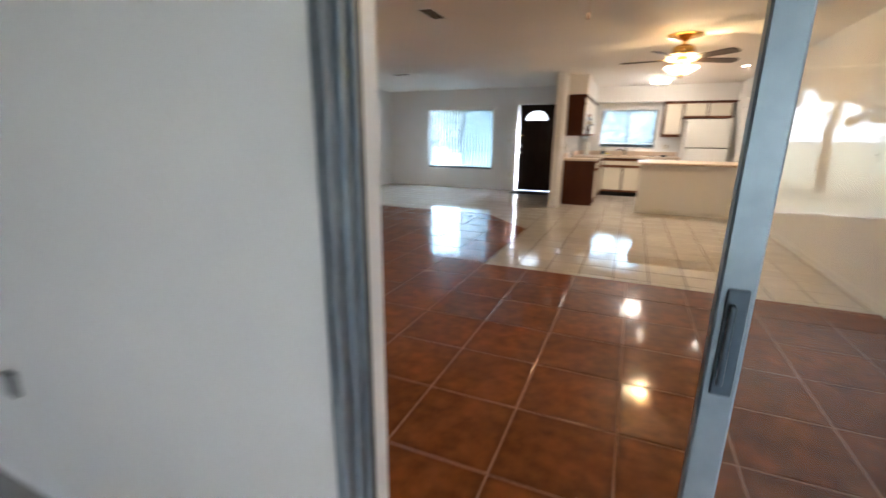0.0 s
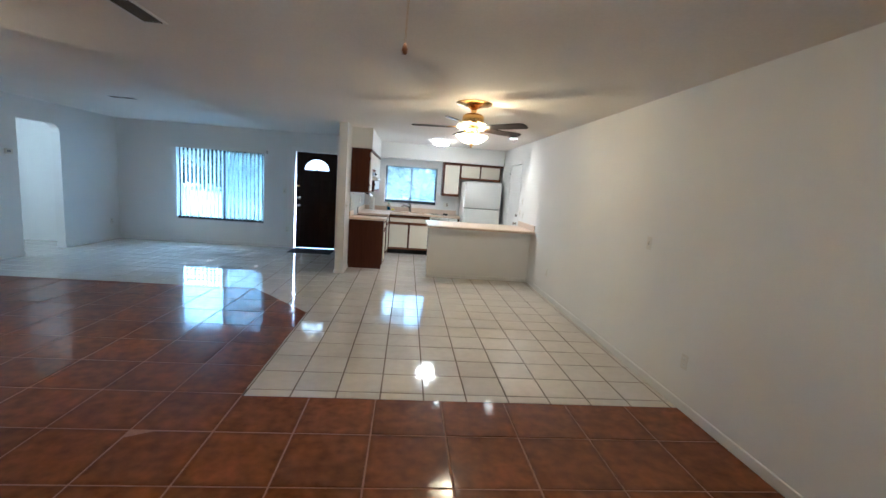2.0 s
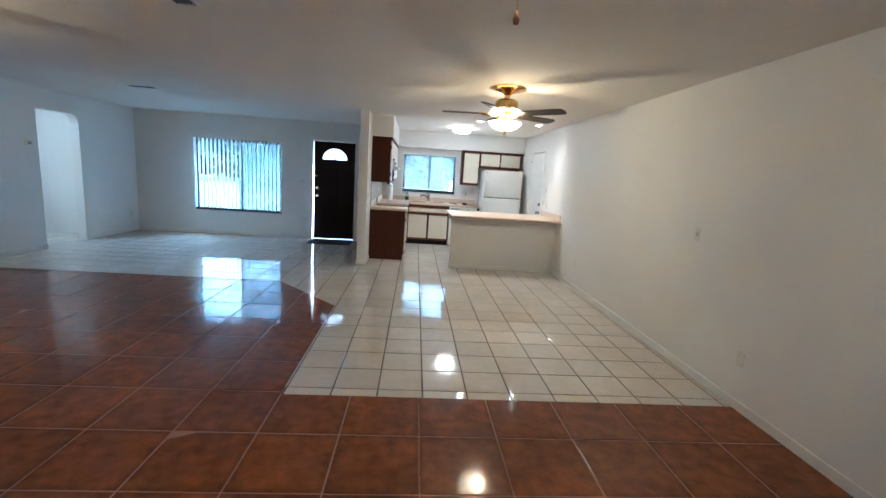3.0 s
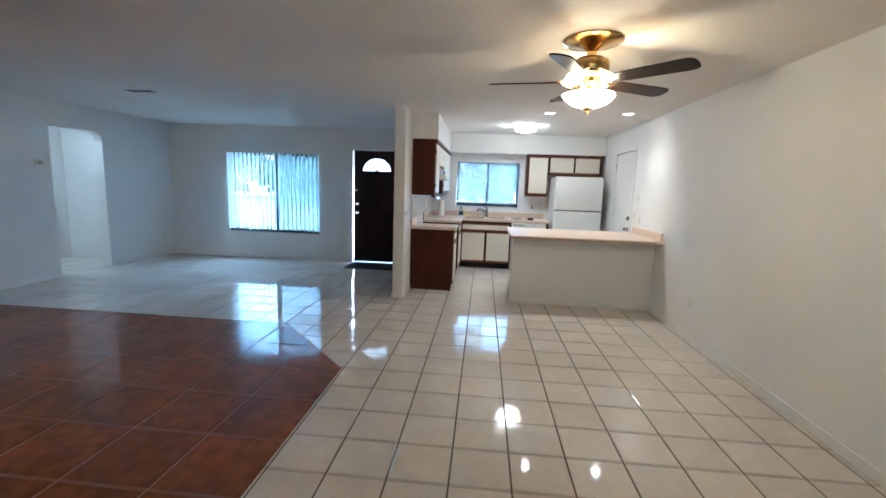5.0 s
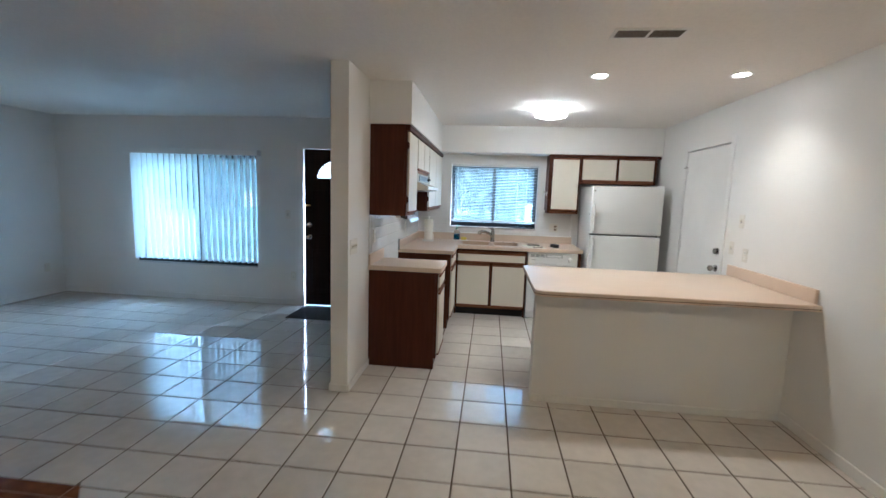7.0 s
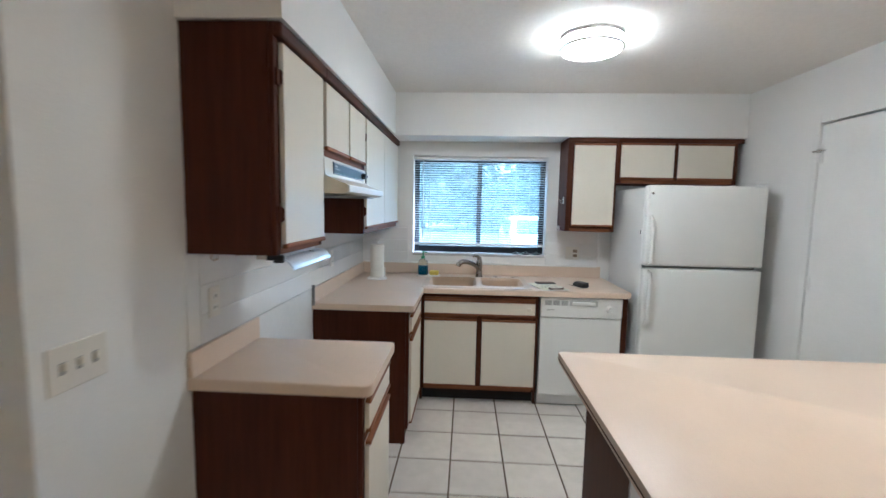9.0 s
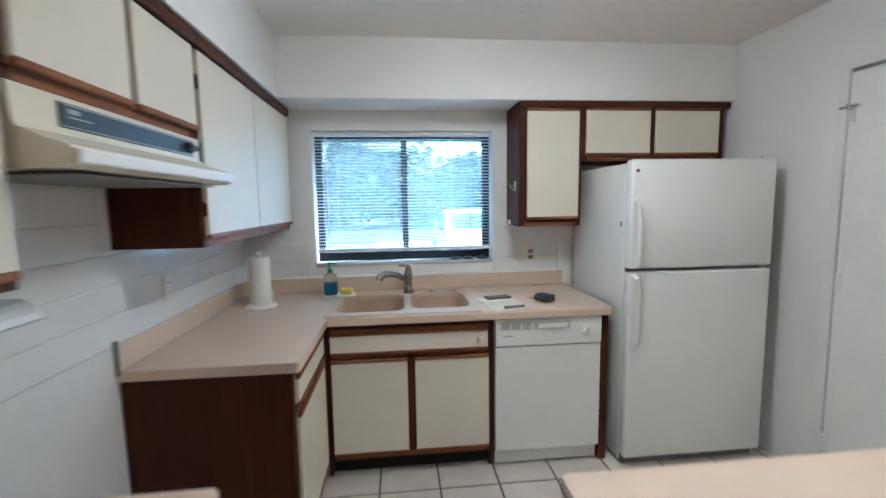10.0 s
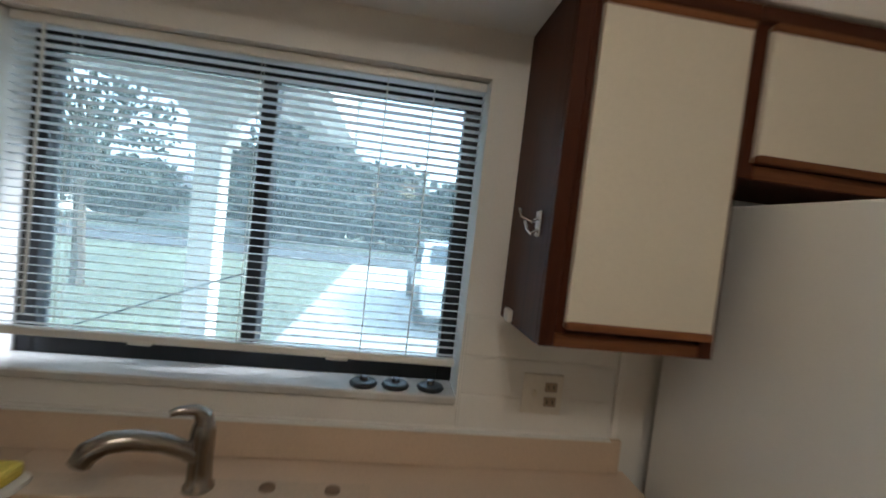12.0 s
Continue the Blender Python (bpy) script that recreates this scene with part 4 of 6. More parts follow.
def upper(u0, u1, z0, z1, fronts, label, splits=()):
    cb = thing("wall_cabinet", (-0.82, (u0 + u1) / 2, z0), label, "cabinet", group="kitchen wall cabinets")
    carcass(cb, "+x", UX, UX - PX1 - 0.002, u0, u1, z0, z1, splits=splits)
    for a, b, zb, zt in fronts:
        front(cb, "+x", UX, a, b, zb, zt, rails="b")
    for z in (z0 + 0.14, z1 - 0.17):
        if z1 - z0 > 0.5:
            part("hinge", joined(boxes((UX + 0.001, UX + 0.010, u0 + 0.008, fronts[0][0] - 0.001, z - 0.028, z + 0.028), bevel=0.002), rod((UX + 0.012, fronts[0][0] - 0.004, z - 0.022), (UX + 0.012, fronts[0][0] - 0.004, z + 0.022), 0.005, 8)), DARK_WOOD, cb, "small dark hinge")
    part("crown_strip", boxes((UX - 0.004, UX + 0.03, u0 - 0.004, u1, 2.068, 2.116), bevel=0.008, seg=2), DARK_WOOD_Y, cb)
    return cb


upper(8.59, 9.045, 1.352, 2.117, [(8.625, 9.025, 1.375, 2.06)], "dark brown wall cabinet with a tall cream door")
upper(9.047, 9.815, 1.745, 2.117, [(9.068, 9.425, 1.772, 2.06), (9.455, 9.795, 1.772, 2.06)], "short wall cabinet above the range hood", splits=(9.44,))
upper(9.817, 11.07, 1.352, 2.117, [(9.835, 10.405, 1.385, 2.06), (10.42, 11.05, 1.385, 2.06)], "dark brown wall cabinet with two cream doors", splits=(10.412,))

# upper cabinets, north wall
UY = 10.80
n1 = thing("wall_cabinet", (1.0, 10.95, 1.345), "tall dark brown wall cabinet beside the kitchen window", "cabinet", group="kitchen wall cabinets")
carcass(n1, "-y", UY, KN - UY - 0.002, 0.80, 1.20, 1.348, 2.117)
front(n1, "-y", UY, 0.848, 1.178, 1.392, 2.07)
part("stile", boxes((0.834, 0.860, UY + 0.0005, UY + 0.018, 1.378, 2.087), bevel=0.002), DARK_WOOD, n1)
part("crown_strip", boxes((0.797, 1.20, UY - 0.012, UY + 0.004, 2.078, 2.117), bevel=0.004), DARK_WOOD_X, n1)
n2 = thing("wall_cabinet", (1.66, 10.95, 1.75), "short dark brown wall cabinet above the refrigerator", "cabinet", group="kitchen wall cabinets")
carcass(n2, "-y", UY, KN - UY - 0.002, 1.202, 2.15, 1.752, 2.117, splits=(1.662,))
front(n2, "-y", UY, 1.225, 1.644, 1.785, 2.075)
front(n2, "-y", UY, 1.68, 2.108, 1.785, 2.075)
part("crown_strip", boxes((1.202, 2.19, UY - 0.012, UY + 0.004, 2.08, 2.117), bevel=0.004), DARK_WOOD_X, n2)
for cb, z in ((n1, 1.605),):
    hk = thing("wall_hook", (0.798, 10.875, z), "small chrome double hook on the cabinet side", "hook")
    part("plate", boxes((0.793, 0.7995, 10.86, 10.89, z - 0.03, z + 0.03), bevel=0.003), CHROME, hk)
    for dz, ln in ((0.012, 0.04), (-0.015, 0.025)):
        part("prong", tube([(0.795, 10.875, z + dz), (0.78, 10.875, z + dz - 0.01), (0.795 - ln, 10.875, z + dz), (0.79 - ln, 10.875, z + dz + 0.018)], [0.004, 0.004, 0.0035, 0.0045], 8), CHROME, hk, smooth=True)
hg = part("hinge_clip", boxes((0.785, 0.7985, 10.99, 11.03, 1.352, 1.385), bevel=0.003), PLATE)
tagged(hg, "small pale clip at the cabinet's lower corner", "clip")

# range hood
hd = thing("range_hood", (-0.75, 9.43, 1.56), "almond range hood with a dark steel control strip", "range hood")
bm = bmesh.new()
prof = [(PX1 + 0.003, 1.742), (-0.655, 1.742), (-0.650, 1.660), (-0.590, 1.634), (-0.552, 1.622), (-0.546, 1.592), (-0.565, 1.580), (PX1 + 0.003, 1.575)]
ends = [[bm.verts.new((x, y, z)) for x, z in prof] for y in (9.05, 9.812)]
for i in range(len(prof)):
    j = (i + 1) % len(prof)
    bm.faces.new((ends[0][i], ends[0][j], ends[1][j], ends[1][i]))
bm.faces.new(ends[0])
bm.faces.new(ends[1])
bmesh.ops.bevel(bm, geom=[e_ for e_ in bm.edges if abs(e_.verts[0].co.y - e_.verts[1].co.y) > 0.1], offset=0.004, segments=2, affect="EDGES")
part("canopy", bm, ALMOND, hd, "almond enamel canopy")
strip = part("control_strip", boxes((-0.6530, -0.6475, 9.165, 9.745, 1.674, 1.728), bevel=0.0015), DARK_STEEL, hd, "dark brushed steel control strip")
part("strip_border", boxes((-0.6476, -0.6470, 9.170, 9.740, 1.723, 1.725), (-0.6476, -0.6470, 9.170, 9.740, 1.677, 1.679)), PALE_GREY, strip, "thin pale line round the strip")
part("badge", boxes((-0.6476, -0.6470, 9.19, 9.222, 1.706, 1.716), (-0.6476, -0.6470, 9.19, 9.262, 1.697, 1.700)), PALE_GREY, strip)
part("dial", joined(rod((-0.648, 9.705, 1.700), (-0.628, 9.705, 1.700), 0.017, 16), boxes((-0.640, -0.618, 9.675, 9.735, 1.692, 1.708), bevel=0.004, seg=2)), BLACK, hd, "black rotary fan switch")
part("filter", boxes((-0.93, -0.59, 9.10, 9.76, 1.570, 1.5745), bevel=0.002), GREY_PLASTIC, hd, "dark grey filter mesh")
part("strip_end", boxes((-0.6505, -0.644, 9.798, 9.808, 1.664, 1.735), bevel=0.002), BLACK, hd)
part("front_lip", boxes((-0.556, -0.541, 9.05, 9.812, 1.588, 1.618), bevel=0.005, seg=2), APPLIANCE, hd)

# under-cabinet light
ul = thing("under_cabinet_light", (-0.66, 8.82, 1.33), "slim white under-cabinet strip light, switched off", "light")
part("housing", boxes((-0.76, -0.69, 8.632, 9.03, 1.332, 1.3515), bevel=0.004, seg=2), WHITE_PLASTIC, ul)
sheet = bmesh.new()
prof = [(-0.70, 1.336), (-0.66, 1.337), (-0.648, 1.331), (-0.638, 1.322), (-0.629, 1.311), (-0.622, 1.299)]
prof = prof + [(x - 0.003, z - 0.0035) for x, z in reversed(prof)]
ends = [[sheet.verts.new((x, y, z)) for x, z in prof] for y in (8.63, 9.035)]
for i in range(len(prof)):
    j = (i + 1) % len(prof)
    sheet.faces.new((ends[0][i], ends[0][j], ends[1][j], ends[1][i]))
for i in range(5):
    for e_ in ends:
        sheet.faces.new((e_[i], e_[i + 1], e_[10 - i], e_[11 - i]))
part("reflector", sheet, REFLECTOR, ul, "curved bright metal reflector")
part("bracket", boxes((-0.715, -0.655, 8.612, 8.6285, 1.332, 1.3515), (-0.69, -0.655, 8.608, 8.6285, 1.324, 1.333), bevel=0.003), BLACK, ul, "dark end bracket")

# refrigerator
rf = thing("refrigerator", (1.68, 10.7, 0), "white top-freezer refrigerator standing in the corner", "refrigerator")
rx0, rx1, ry = 1.262, 2.085, 10.305
part("body", boxes((rx0 + 0.006, rx1 - 0.006, ry + 0.075, 11.06, 0.02, 1.70), bevel=0.006, seg=2), APPLIANCE, rf)
part("gasket", boxes((rx0 + 0.015, rx1 - 0.015, ry + 0.066, ry + 0.0745, 0.06, 1.69)), GREY_PLASTIC, rf)
for nm, z0, z1 in (("freezer_door", 1.136, 1.715), ("fridge_door", 0.065, 1.118)):
    dr = part(nm, boxes((rx0, rx1, ry, ry + 0.065, z0, z1), bevel=0.014, seg=3), APPLIANCE, rf, smooth=True)
    if nm == "freezer_door":
        pts = [(rx0 + 0.030, ry + 0.004, 1.150), (rx0 + 0.030, ry - 0.035, 1.165), (rx0 + 0.030, ry - 0.045, 1.22), (rx0 + 0.030, ry - 0.042, 1.39), (rx0 + 0.030, ry - 0.03, 1.46), (rx0 + 0.030, ry + 0.004, 1.495)]
    else:
        pts = [(rx0 + 0.030, ry + 0.004, 1.102), (rx0 + 0.030, ry - 0.035, 1.088), (rx0 + 0.030, ry - 0.045, 1.03), (rx0 + 0.030, ry - 0.042, 0.80), (rx0 + 0.030, ry - 0.03, 0.74), (rx0 + 0.030, ry + 0.004, 0.70)]
    part("handle", tube(pts, [0.011, 0.013, 0.014, 0.014, 0.015, 0.013], 10), APPLIANCE, dr, "white bar handle", smooth=True)
part("hinge_cap", boxes((rx1 - 0.09, rx1 - 0.01, ry + 0.005, ry + 0.11, 1.716, 1.735), bevel=0.006, seg=2), APPLIANCE, rf)
part("screw_cap", rod((rx0 + 0.030, ry + 0.002, 1.655), (rx0 + 0.030, ry - 0.003, 1.655), 0.009, 14), NICKEL, rf)
part("side_clip", boxes((rx0 + 0.0005, rx0 + 0.006, ry + 0.10, ry + 0.112, 1.36, 1.385), bevel=0.001), GREY_PLASTIC, rf, "small grey clip on the side")
part("grille", boxes((rx0 + 0.01, rx1 - 0.01, ry + 0.05, ry + 0.07, 0.01, 0.06)), GREY_PLASTIC, rf)

# bar
hw = part("half_wall", boxes((0.42, EX - 0.001, 8.15, 8.27, 0, 0.868), bevel=0.004), WALL)
tagged(hw, "white painted half wall under the breakfast bar", "half wall", kind="structure")
bc = thing("bar_cabinet", (1.3, 8.62, 0), "dark brown base cabinet behind the breakfast bar", "cabinet", group="kitchen base cabinets")
carcass(bc, "+y", 8.96, 0.685, 0.505, 2.19, 0, 0.872, splits=(0.93, 1.35, 1.77), rails=(0.70,), kick=0.10)
for a, b in ((0.53, 0.905), (0.955, 1.325), (1.375, 1.745), (1.795, 2.165)):
    front(bc, "+y", 8.96, a, b, 0.725, 0.845, "drawer_front")
    front(bc, "+y", 8.96, a, b, 0.13, 0.69)
bt = thing("bar_countertop", (1.3, 8.46, CT0), "long beige laminate breakfast bar top with rounded corners", "countertop")
part("top", slab(rounded([(0.385, 7.905, 0.075), (EX - 0.002, 7.905, 0), (EX - 0.002, 9.01, 0), (0.385, 9.01, 0.012)]), CT0, CT1, 0.009, 3), COUNTER, bt, smooth=True)
part("edge_groove", slab(rounded([(0.3835, 7.9035, 0.075), (EX - 0.003, 7.9035, 0), (EX - 0.003, 9.0, 0), (0.3835, 9.0115, 0.012)]), CT0 + 0.012, CT0 + 0.016), DARK_WOOD_X, bt, "thin dark line along the edge")
part("backsplash", boxes((EX - 0.022, EX - 0.002, 7.95, 9.01, CT1 + 0.0005, 1.01), bevel=0.003), COUNTER, bt)


# ---- ceiling fans and lamps ----
def ceiling_fan(at, phase, chains=2, lift=0.0, drop=0.29, watts=13.0):
    fan = thing("ceiling_fan", at, "brass ceiling fan with dark wooden blades and lit glass shades", "ceiling fan", group="ceiling fans")
    part("canopy", lathe([(0.0, 0), (0.19, 0), (0.195, -0.01), (0.17, -0.024), (0.11, -0.034), (0.05, -0.055), (0.03, -0.075), (0.03, -0.12)], steps=32), BRASS, fan, smooth=True, local=True)
    part("motor", lathe([(0.03, -0.105), (0.085, -0.115), (0.115, -0.135), (0.12, -0.20), (0.105, -0.225), (0.07, -0.24), (0.07, -0.27), (0.05, -0.285)], steps=32), BRASS, fan, "brass motor housing", smooth=True, local=True)
    for k in range(5):
        a = radians(phase + 72 * k)
        turn = Matrix.Rotation(a, 4, "Z")
        poly = [(0.19, -0.05), (0.25, -0.058), (0.60, -0.068), (0.64, -0.062), (0.662, -0.04), (0.668, 0.0), (0.662, 0.04), (0.64, 0.062), (0.60, 0.068), (0.25, 0.058), (0.19, 0.05)]
        bl = slab(poly, -0.004, 0.004, 0.002, 1)
        bmesh.ops.transform(bl, matrix=turn @ Matrix.Translation((0, 0, -0.260)) @ Matrix.Rotation(radians(-13), 4, "X"), verts=bl.verts)
        b = part("blade", bl, BLADE, fan, local=True)
        ir = joined(slab([(0.09, -0.012), (0.17, -0.016), (0.21, -0.045), (0.27, -0.04), (0.285, 0.0), (0.27, 0.04), (0.21, 0.045), (0.17, 0.016), (0.09, 0.012)], 0.004, 0.009, 0.002, 1))
        bmesh.ops.transform(ir, matrix=turn @ Matrix.Translation((0, 0, -0.260)) @ Matrix.Rotation(radians(-13), 4, "X"), verts=ir.verts)
        part("blade_iron", ir, BRASS, b, "brass blade iron", local=True)
    wave = lambda a, k: 1 + (0.06 * abs(math.cos(4 * a)) if k in (0, 1) else 0.02 * abs(math.cos(4 * a)))
    for k in range(4):
        a = radians(45 + 90 * k)
        cup = lathe([(0.066, 0.055), (0.060, 0.045), (0.045, 0.02), (0.022, 0.002), (0.0, 0.0)], steps=20, wave=lambda q, i: 1 + (0.12 * abs(math.cos(3 * q)) if i < 2 else 0))
        bmesh.ops.transform(cup, matrix=Matrix.Translation((0.115 * math.cos(a), 0.115 * math.sin(a), -0.27)) @ Matrix.Rotation(radians(28), 4, Vector((-math.sin(a), math.cos(a), 0))), verts=cup.verts)
        part("tulip_shade", cup, FAN_GLASS_TOP, fan, "small scalloped glass shade, lit", smooth=True, local=True)
        part("lamp_arm", tube([(0.04 * math.cos(a), 0.04 * math.sin(a), -0.275), (0.08 * math.cos(a), 0.08 * math.sin(a), -0.30), (0.115 * math.cos(a), 0.115 * math.sin(a), -0.275)], [0.008, 0.008, 0.012], 8), BRASS, fan, smooth=True, local=True)
    part("bowl_shade", lathe([(0.160, -0.340), (0.163, -0.350), (0.152, -0.370), (0.124, -0.394), (0.086, -0.414), (0.04, -0.428), (0.0, -0.432)], steps=48, wave=wave), FAN_GLASS, fan, "scalloped frosted glass bowl, lit", smooth=True, local=True)
    part("stem", lathe([(0.05, -0.28), (0.042, -0.292), (0.026, -0.30), (0.022, -0.322), (0.034, -0.330), (0.034, -0.336), (0.012, -0.340), (0.010, -0.43)], steps=16), BRASS, fan, local=True)
    part("finial", lathe([(0.035, -0.426), (0.03, -0.438), (0.012, -0.446), (0.014, -0.458), (0.007, -0.468), (0.0, -0.47)], steps=20), BRASS, fan, "brass finial", smooth=True, local=True)
    for i in range(chains):
        x = 0.012 if i else -0.012
        k_ = 0.65 if chains == 2 else 1.0
        ch = part("pull_chain", rod((x, 0, -0.46), (x * 1.4, -0.01, -0.46 - drop + 0.03 * i), 0.0009 * k_, 5), CREAM if chains == 2 else BRASS, fan, local=True)
        part("pull_end", lathe([(0.0, 0.016 * k_), (0.004 * k_, 0.012 * k_), (0.0085 * k_, -0.004 * k_), (0.006 * k_, -0.014 * k_), (0.0, -0.016 * k_)], (x * 1.4, -0.01, -0.475 - drop + 0.03 * i), steps=10), CREAM if chains == 2 else OAK_X, ch, "small pull knob", smooth=True, local=True)
    bulb = new("fan_bulb", bpy.data.lights.new("fan_bulb", "POINT"))
    bulb.data.energy, bulb.data.shadow_soft_size, bulb.data.color = watts, 0.025, (1.0, 0.74, 0.42)
    bulb.location = (at[0] + 0.05, at[1] + 0.02, at[2] - 0.375 + lift)
    if lift:
        for o in fan.children:
            if not o.name.startswith("canopy"):
                o.location.z = lift
    return fan


ceiling_fan((0.68, 5.64, H), -45, watts=17.0)
ceiling_fan((-3.6, 3.9, H), -20, watts=8.0)
ceiling_fan((0.01, 2.13, H), 12, 1, 0.12, 0.20, watts=8.0)

kl = thing("ceiling_lamp", (0.63, 9.63, H), "round flush opal glass kitchen ceiling lamp, lit", "lamp")
part("pan", lathe([(0.0, 0), (0.165, 0), (0.17, -0.012), (0.165, -0.022), (0.0, -0.022)], (0.63, 9.63, H - 0.0005), 40), CHROME, kl, smooth=True)
part("shade", lathe([(0.158, -0.022), (0.165, -0.035), (0.165, -0.062), (0.152, -0.08), (0.10, -0.094), (0.04, -0.10), (0.0, -0.101)], (0.63, 9.63, H), 40), LAMP_GLASS, kl, "bright opal glass shade", smooth=True)
part("trim_ring", lathe([(0.166, -0.058), (0.172, -0.061), (0.172, -0.069), (0.160, -0.073)], (0.63, 9.63, H), 40), CHROME, kl, smooth=True)

for x, y in ((0.82, 8.41), (1.79, 8.37)):
    dl = thing("downlight", (x, y, H), "small recessed white ceiling downlight, lit", "light", group="downlights over the bar")
    part("trim_ring", lathe([(0.052, 0.0), (0.075, 0.0), (0.075, -0.006), (0.068, -0.010), (0.052, -0.004), (0.052, 0.0)], (x, y, H - 0.0005), 32), TRIM, dl, smooth=True)
    part("bulb", lathe([(0.051, -0.001), (0.045, -0.006), (0.0, -0.010)], (x, y, H - 0.001), 24), CAN_GLOW, dl, smooth=True)
    lm = new("downlight_beam", bpy.data.lights.new("downlight_beam", "SPOT"))
    lm.data.energy, lm.data.spot_size, lm.data.spot_blend, lm.data.shadow_soft_size, lm.data.color = 4.6, radians(120), 1.0, 0.05, (1.0, 0.80, 0.55)
    lm.matrix_world = look((x, y, H - 0.03), (x, y, 0))


# glow of the lamp added to the hall
HALL_FILL_GLOW = mat("added_hall_glow", (0.9, 0.9, 0.85), 0.4, emit=5.5, emit_color=(0.92, 1.0, 0.92))


# ---- vents, switches, sockets ----
def vent(x0, x1, y0, y1, along, label):
    v = thing("ceiling_vent", ((x0 + x1) / 2, (y0 + y1) / 2, H), label, "vent", group="ceiling vents")
    w = 0.02
    part("frame", boxes((x0, x1, y0, y0 + w, H - 0.008, H - 0.0005), (x0, x1, y1 - w, y1, H - 0.008, H - 0.0005), (x0, x0 + w, y0 + w, y1 - w, H - 0.008, H - 0.0005), (x1 - w, x1, y0 + w, y1 - w, H - 0.008, H - 0.0005), bevel=0.002), WALL, v)
    part("backing", boxes((x0 + w, x1 - w, y0 + w, y1 - w, H - 0.002, H - 0.0006)), DARK, v)
    n = 6
    for i in range(n):
        if along == "y":
            x = x0 + w + (i + 0.5) * (x1 - x0 - 2 * w) / n
            part("slat", boxes((x - 0.004, x + 0.007, y0 + w, y1 - w, H - 0.009, H - 0.007)), VENT, v)
        else:
            y = y0 + w + (i + 0.5) * (y1 - y0 - 2 * w) / n
            part("slat", boxes((x0 + w, x1 - w, y - 0.004, y + 0.007, H - 0.009, H - 0.007)), VENT, v)
    if along == "x":
        part("divider", boxes(((x0 + x1) / 2 - 0.008, (x0 + x1) / 2 + 0.008, y0 + w, y1 - w, H - 0.010, H - 0.007)), WALL, v)


vent(-1.74, -1.58, 3.60, 3.99, "y", "long grey metal ceiling vent")
vent(-4.18, -3.83, 7.36, 7.52, "x", "grey metal ceiling vent in the living room")
vent(0.68, 1.07, 7.50, 7.64, "x", "grey metal ceiling vent near the breakfast bar")


def plate(face, plane, u, z, kind, w=0.07, h=0.115, n=1):
    """A wall plate: socket, switch or blank."""
    names = {"socket": ("wall_socket", "white double wall socket"), "switch": ("light_switch", "white wall switch plate with toggles"), "gfci": ("wall_socket", "white wall plate with a switch and sockets")}
    nm, lb = names[kind]
    fb = placed(face, plane)
    if face == "-x":
        fb = lambda u0, u1, d0, d1, z0, z1: (plane - d1, plane - d0, u0, u1, z0, z1)
    q = fb(u, u, 0, 0, z, z)
    p = thing(nm, (q[0], q[2], z), lb, "switch" if kind == "switch" else "socket", group="wall plates")
    part("cover", boxes(fb(u - w / 2, u + w / 2, 0.0005, 0.006, z - h / 2, z + h / 2), bevel=0.003, seg=2), PLATE, p)
    if kind == "socket":
        for dz in (-0.021, 0.021):
            r = part("receptacle", boxes(fb(u - 0.017, u + 0.017, 0.006, 0.008, z + dz - 0.014, z + dz + 0.014), bevel=0.0015), WHITE_PLASTIC, p)
            part("slot", boxes(fb(u - 0.009, u - 0.006, 0.0078, 0.0086, z + dz - 0.005, z + dz + 0.006), fb(u + 0.006, u + 0.009, 0.0078, 0.0086, z + dz - 0.005, z + dz + 0.006)), BLACK, r)
    elif kind == "switch":
        for i in range(n):
            uu = u + (i - (n - 1) / 2) * 0.046
            part("toggle", boxes(fb(uu - 0.005, uu + 0.005, 0.005, 0.016, z - 0.004, z + 0.014), bevel=0.002), CREAM, p)
            part("toggle_slot", boxes(fb(uu - 0.007, uu + 0.007, 0.0055, 0.0068, z - 0.014, z + 0.016)), GREY_PLASTIC, p)
    else:
        part("toggle", boxes(fb(u - 0.03, u - 0.02, 0.005, 0.016, z - 0.006, z + 0.012), bevel=0.002), CREAM, p)
        for dz in (-0.021, 0.021):
            r = part("receptacle", boxes(fb(u + 0.006, u + 0.042, 0.006, 0.008, z + dz - 0.014, z + dz + 0.014), bevel=0.0015), BROWN_PLASTIC, p)
            part("slot", boxes(fb(u + 0.014, u + 0.017, 0.0078, 0.0086, z + dz - 0.005, z + dz + 0.006), fb(u + 0.03, u + 0.033, 0.0078, 0.0086, z + dz - 0.005, z + dz + 0.006)), BLACK, r)


plate("-x", EX, 4.53, 1.19, "switch")
plate("-x", EX, 3.84, 0.37, "socket")
plate("-x", EX, 7.14, 0.38, "socket")
plate("-x", EX, 8.90, 1.40, "switch")
plate("-x", EX, 8.80, 1.12, "socket")
plate("-x", EX, 9.01, 1.16, "switch")
plate("+x", PX1, 8.16, 1.125, "switch", w=0.165, n=3)
plate("+x", PX1 + 0.0082, 8.725, 1.155, "socket")
plate("+x", PX1 + 0.0082, 10.15, 1.15, "socket")
plate("-y", KN - 0.0082, 0.945, 1.135, "gfci", w=0.118)
plate("-y", LN, -2.53, 0.40, "socket")
plate("-y", LN, -2.60, 1.22, "switch")
plate("+x", WX, 10.14, 0.38, "socket")
plate("+x", WX, 7.18, 0.34, "socket")
tm = thing("thermostat", (WX, 7.93, 1.61), "small beige wall thermostat", "thermostat")
part("cover", boxes((WX + 0.001, WX + 0.03, 7.87, 7.99, 1.57, 1.65), bevel=0.005, seg=2), CREAM, tm)
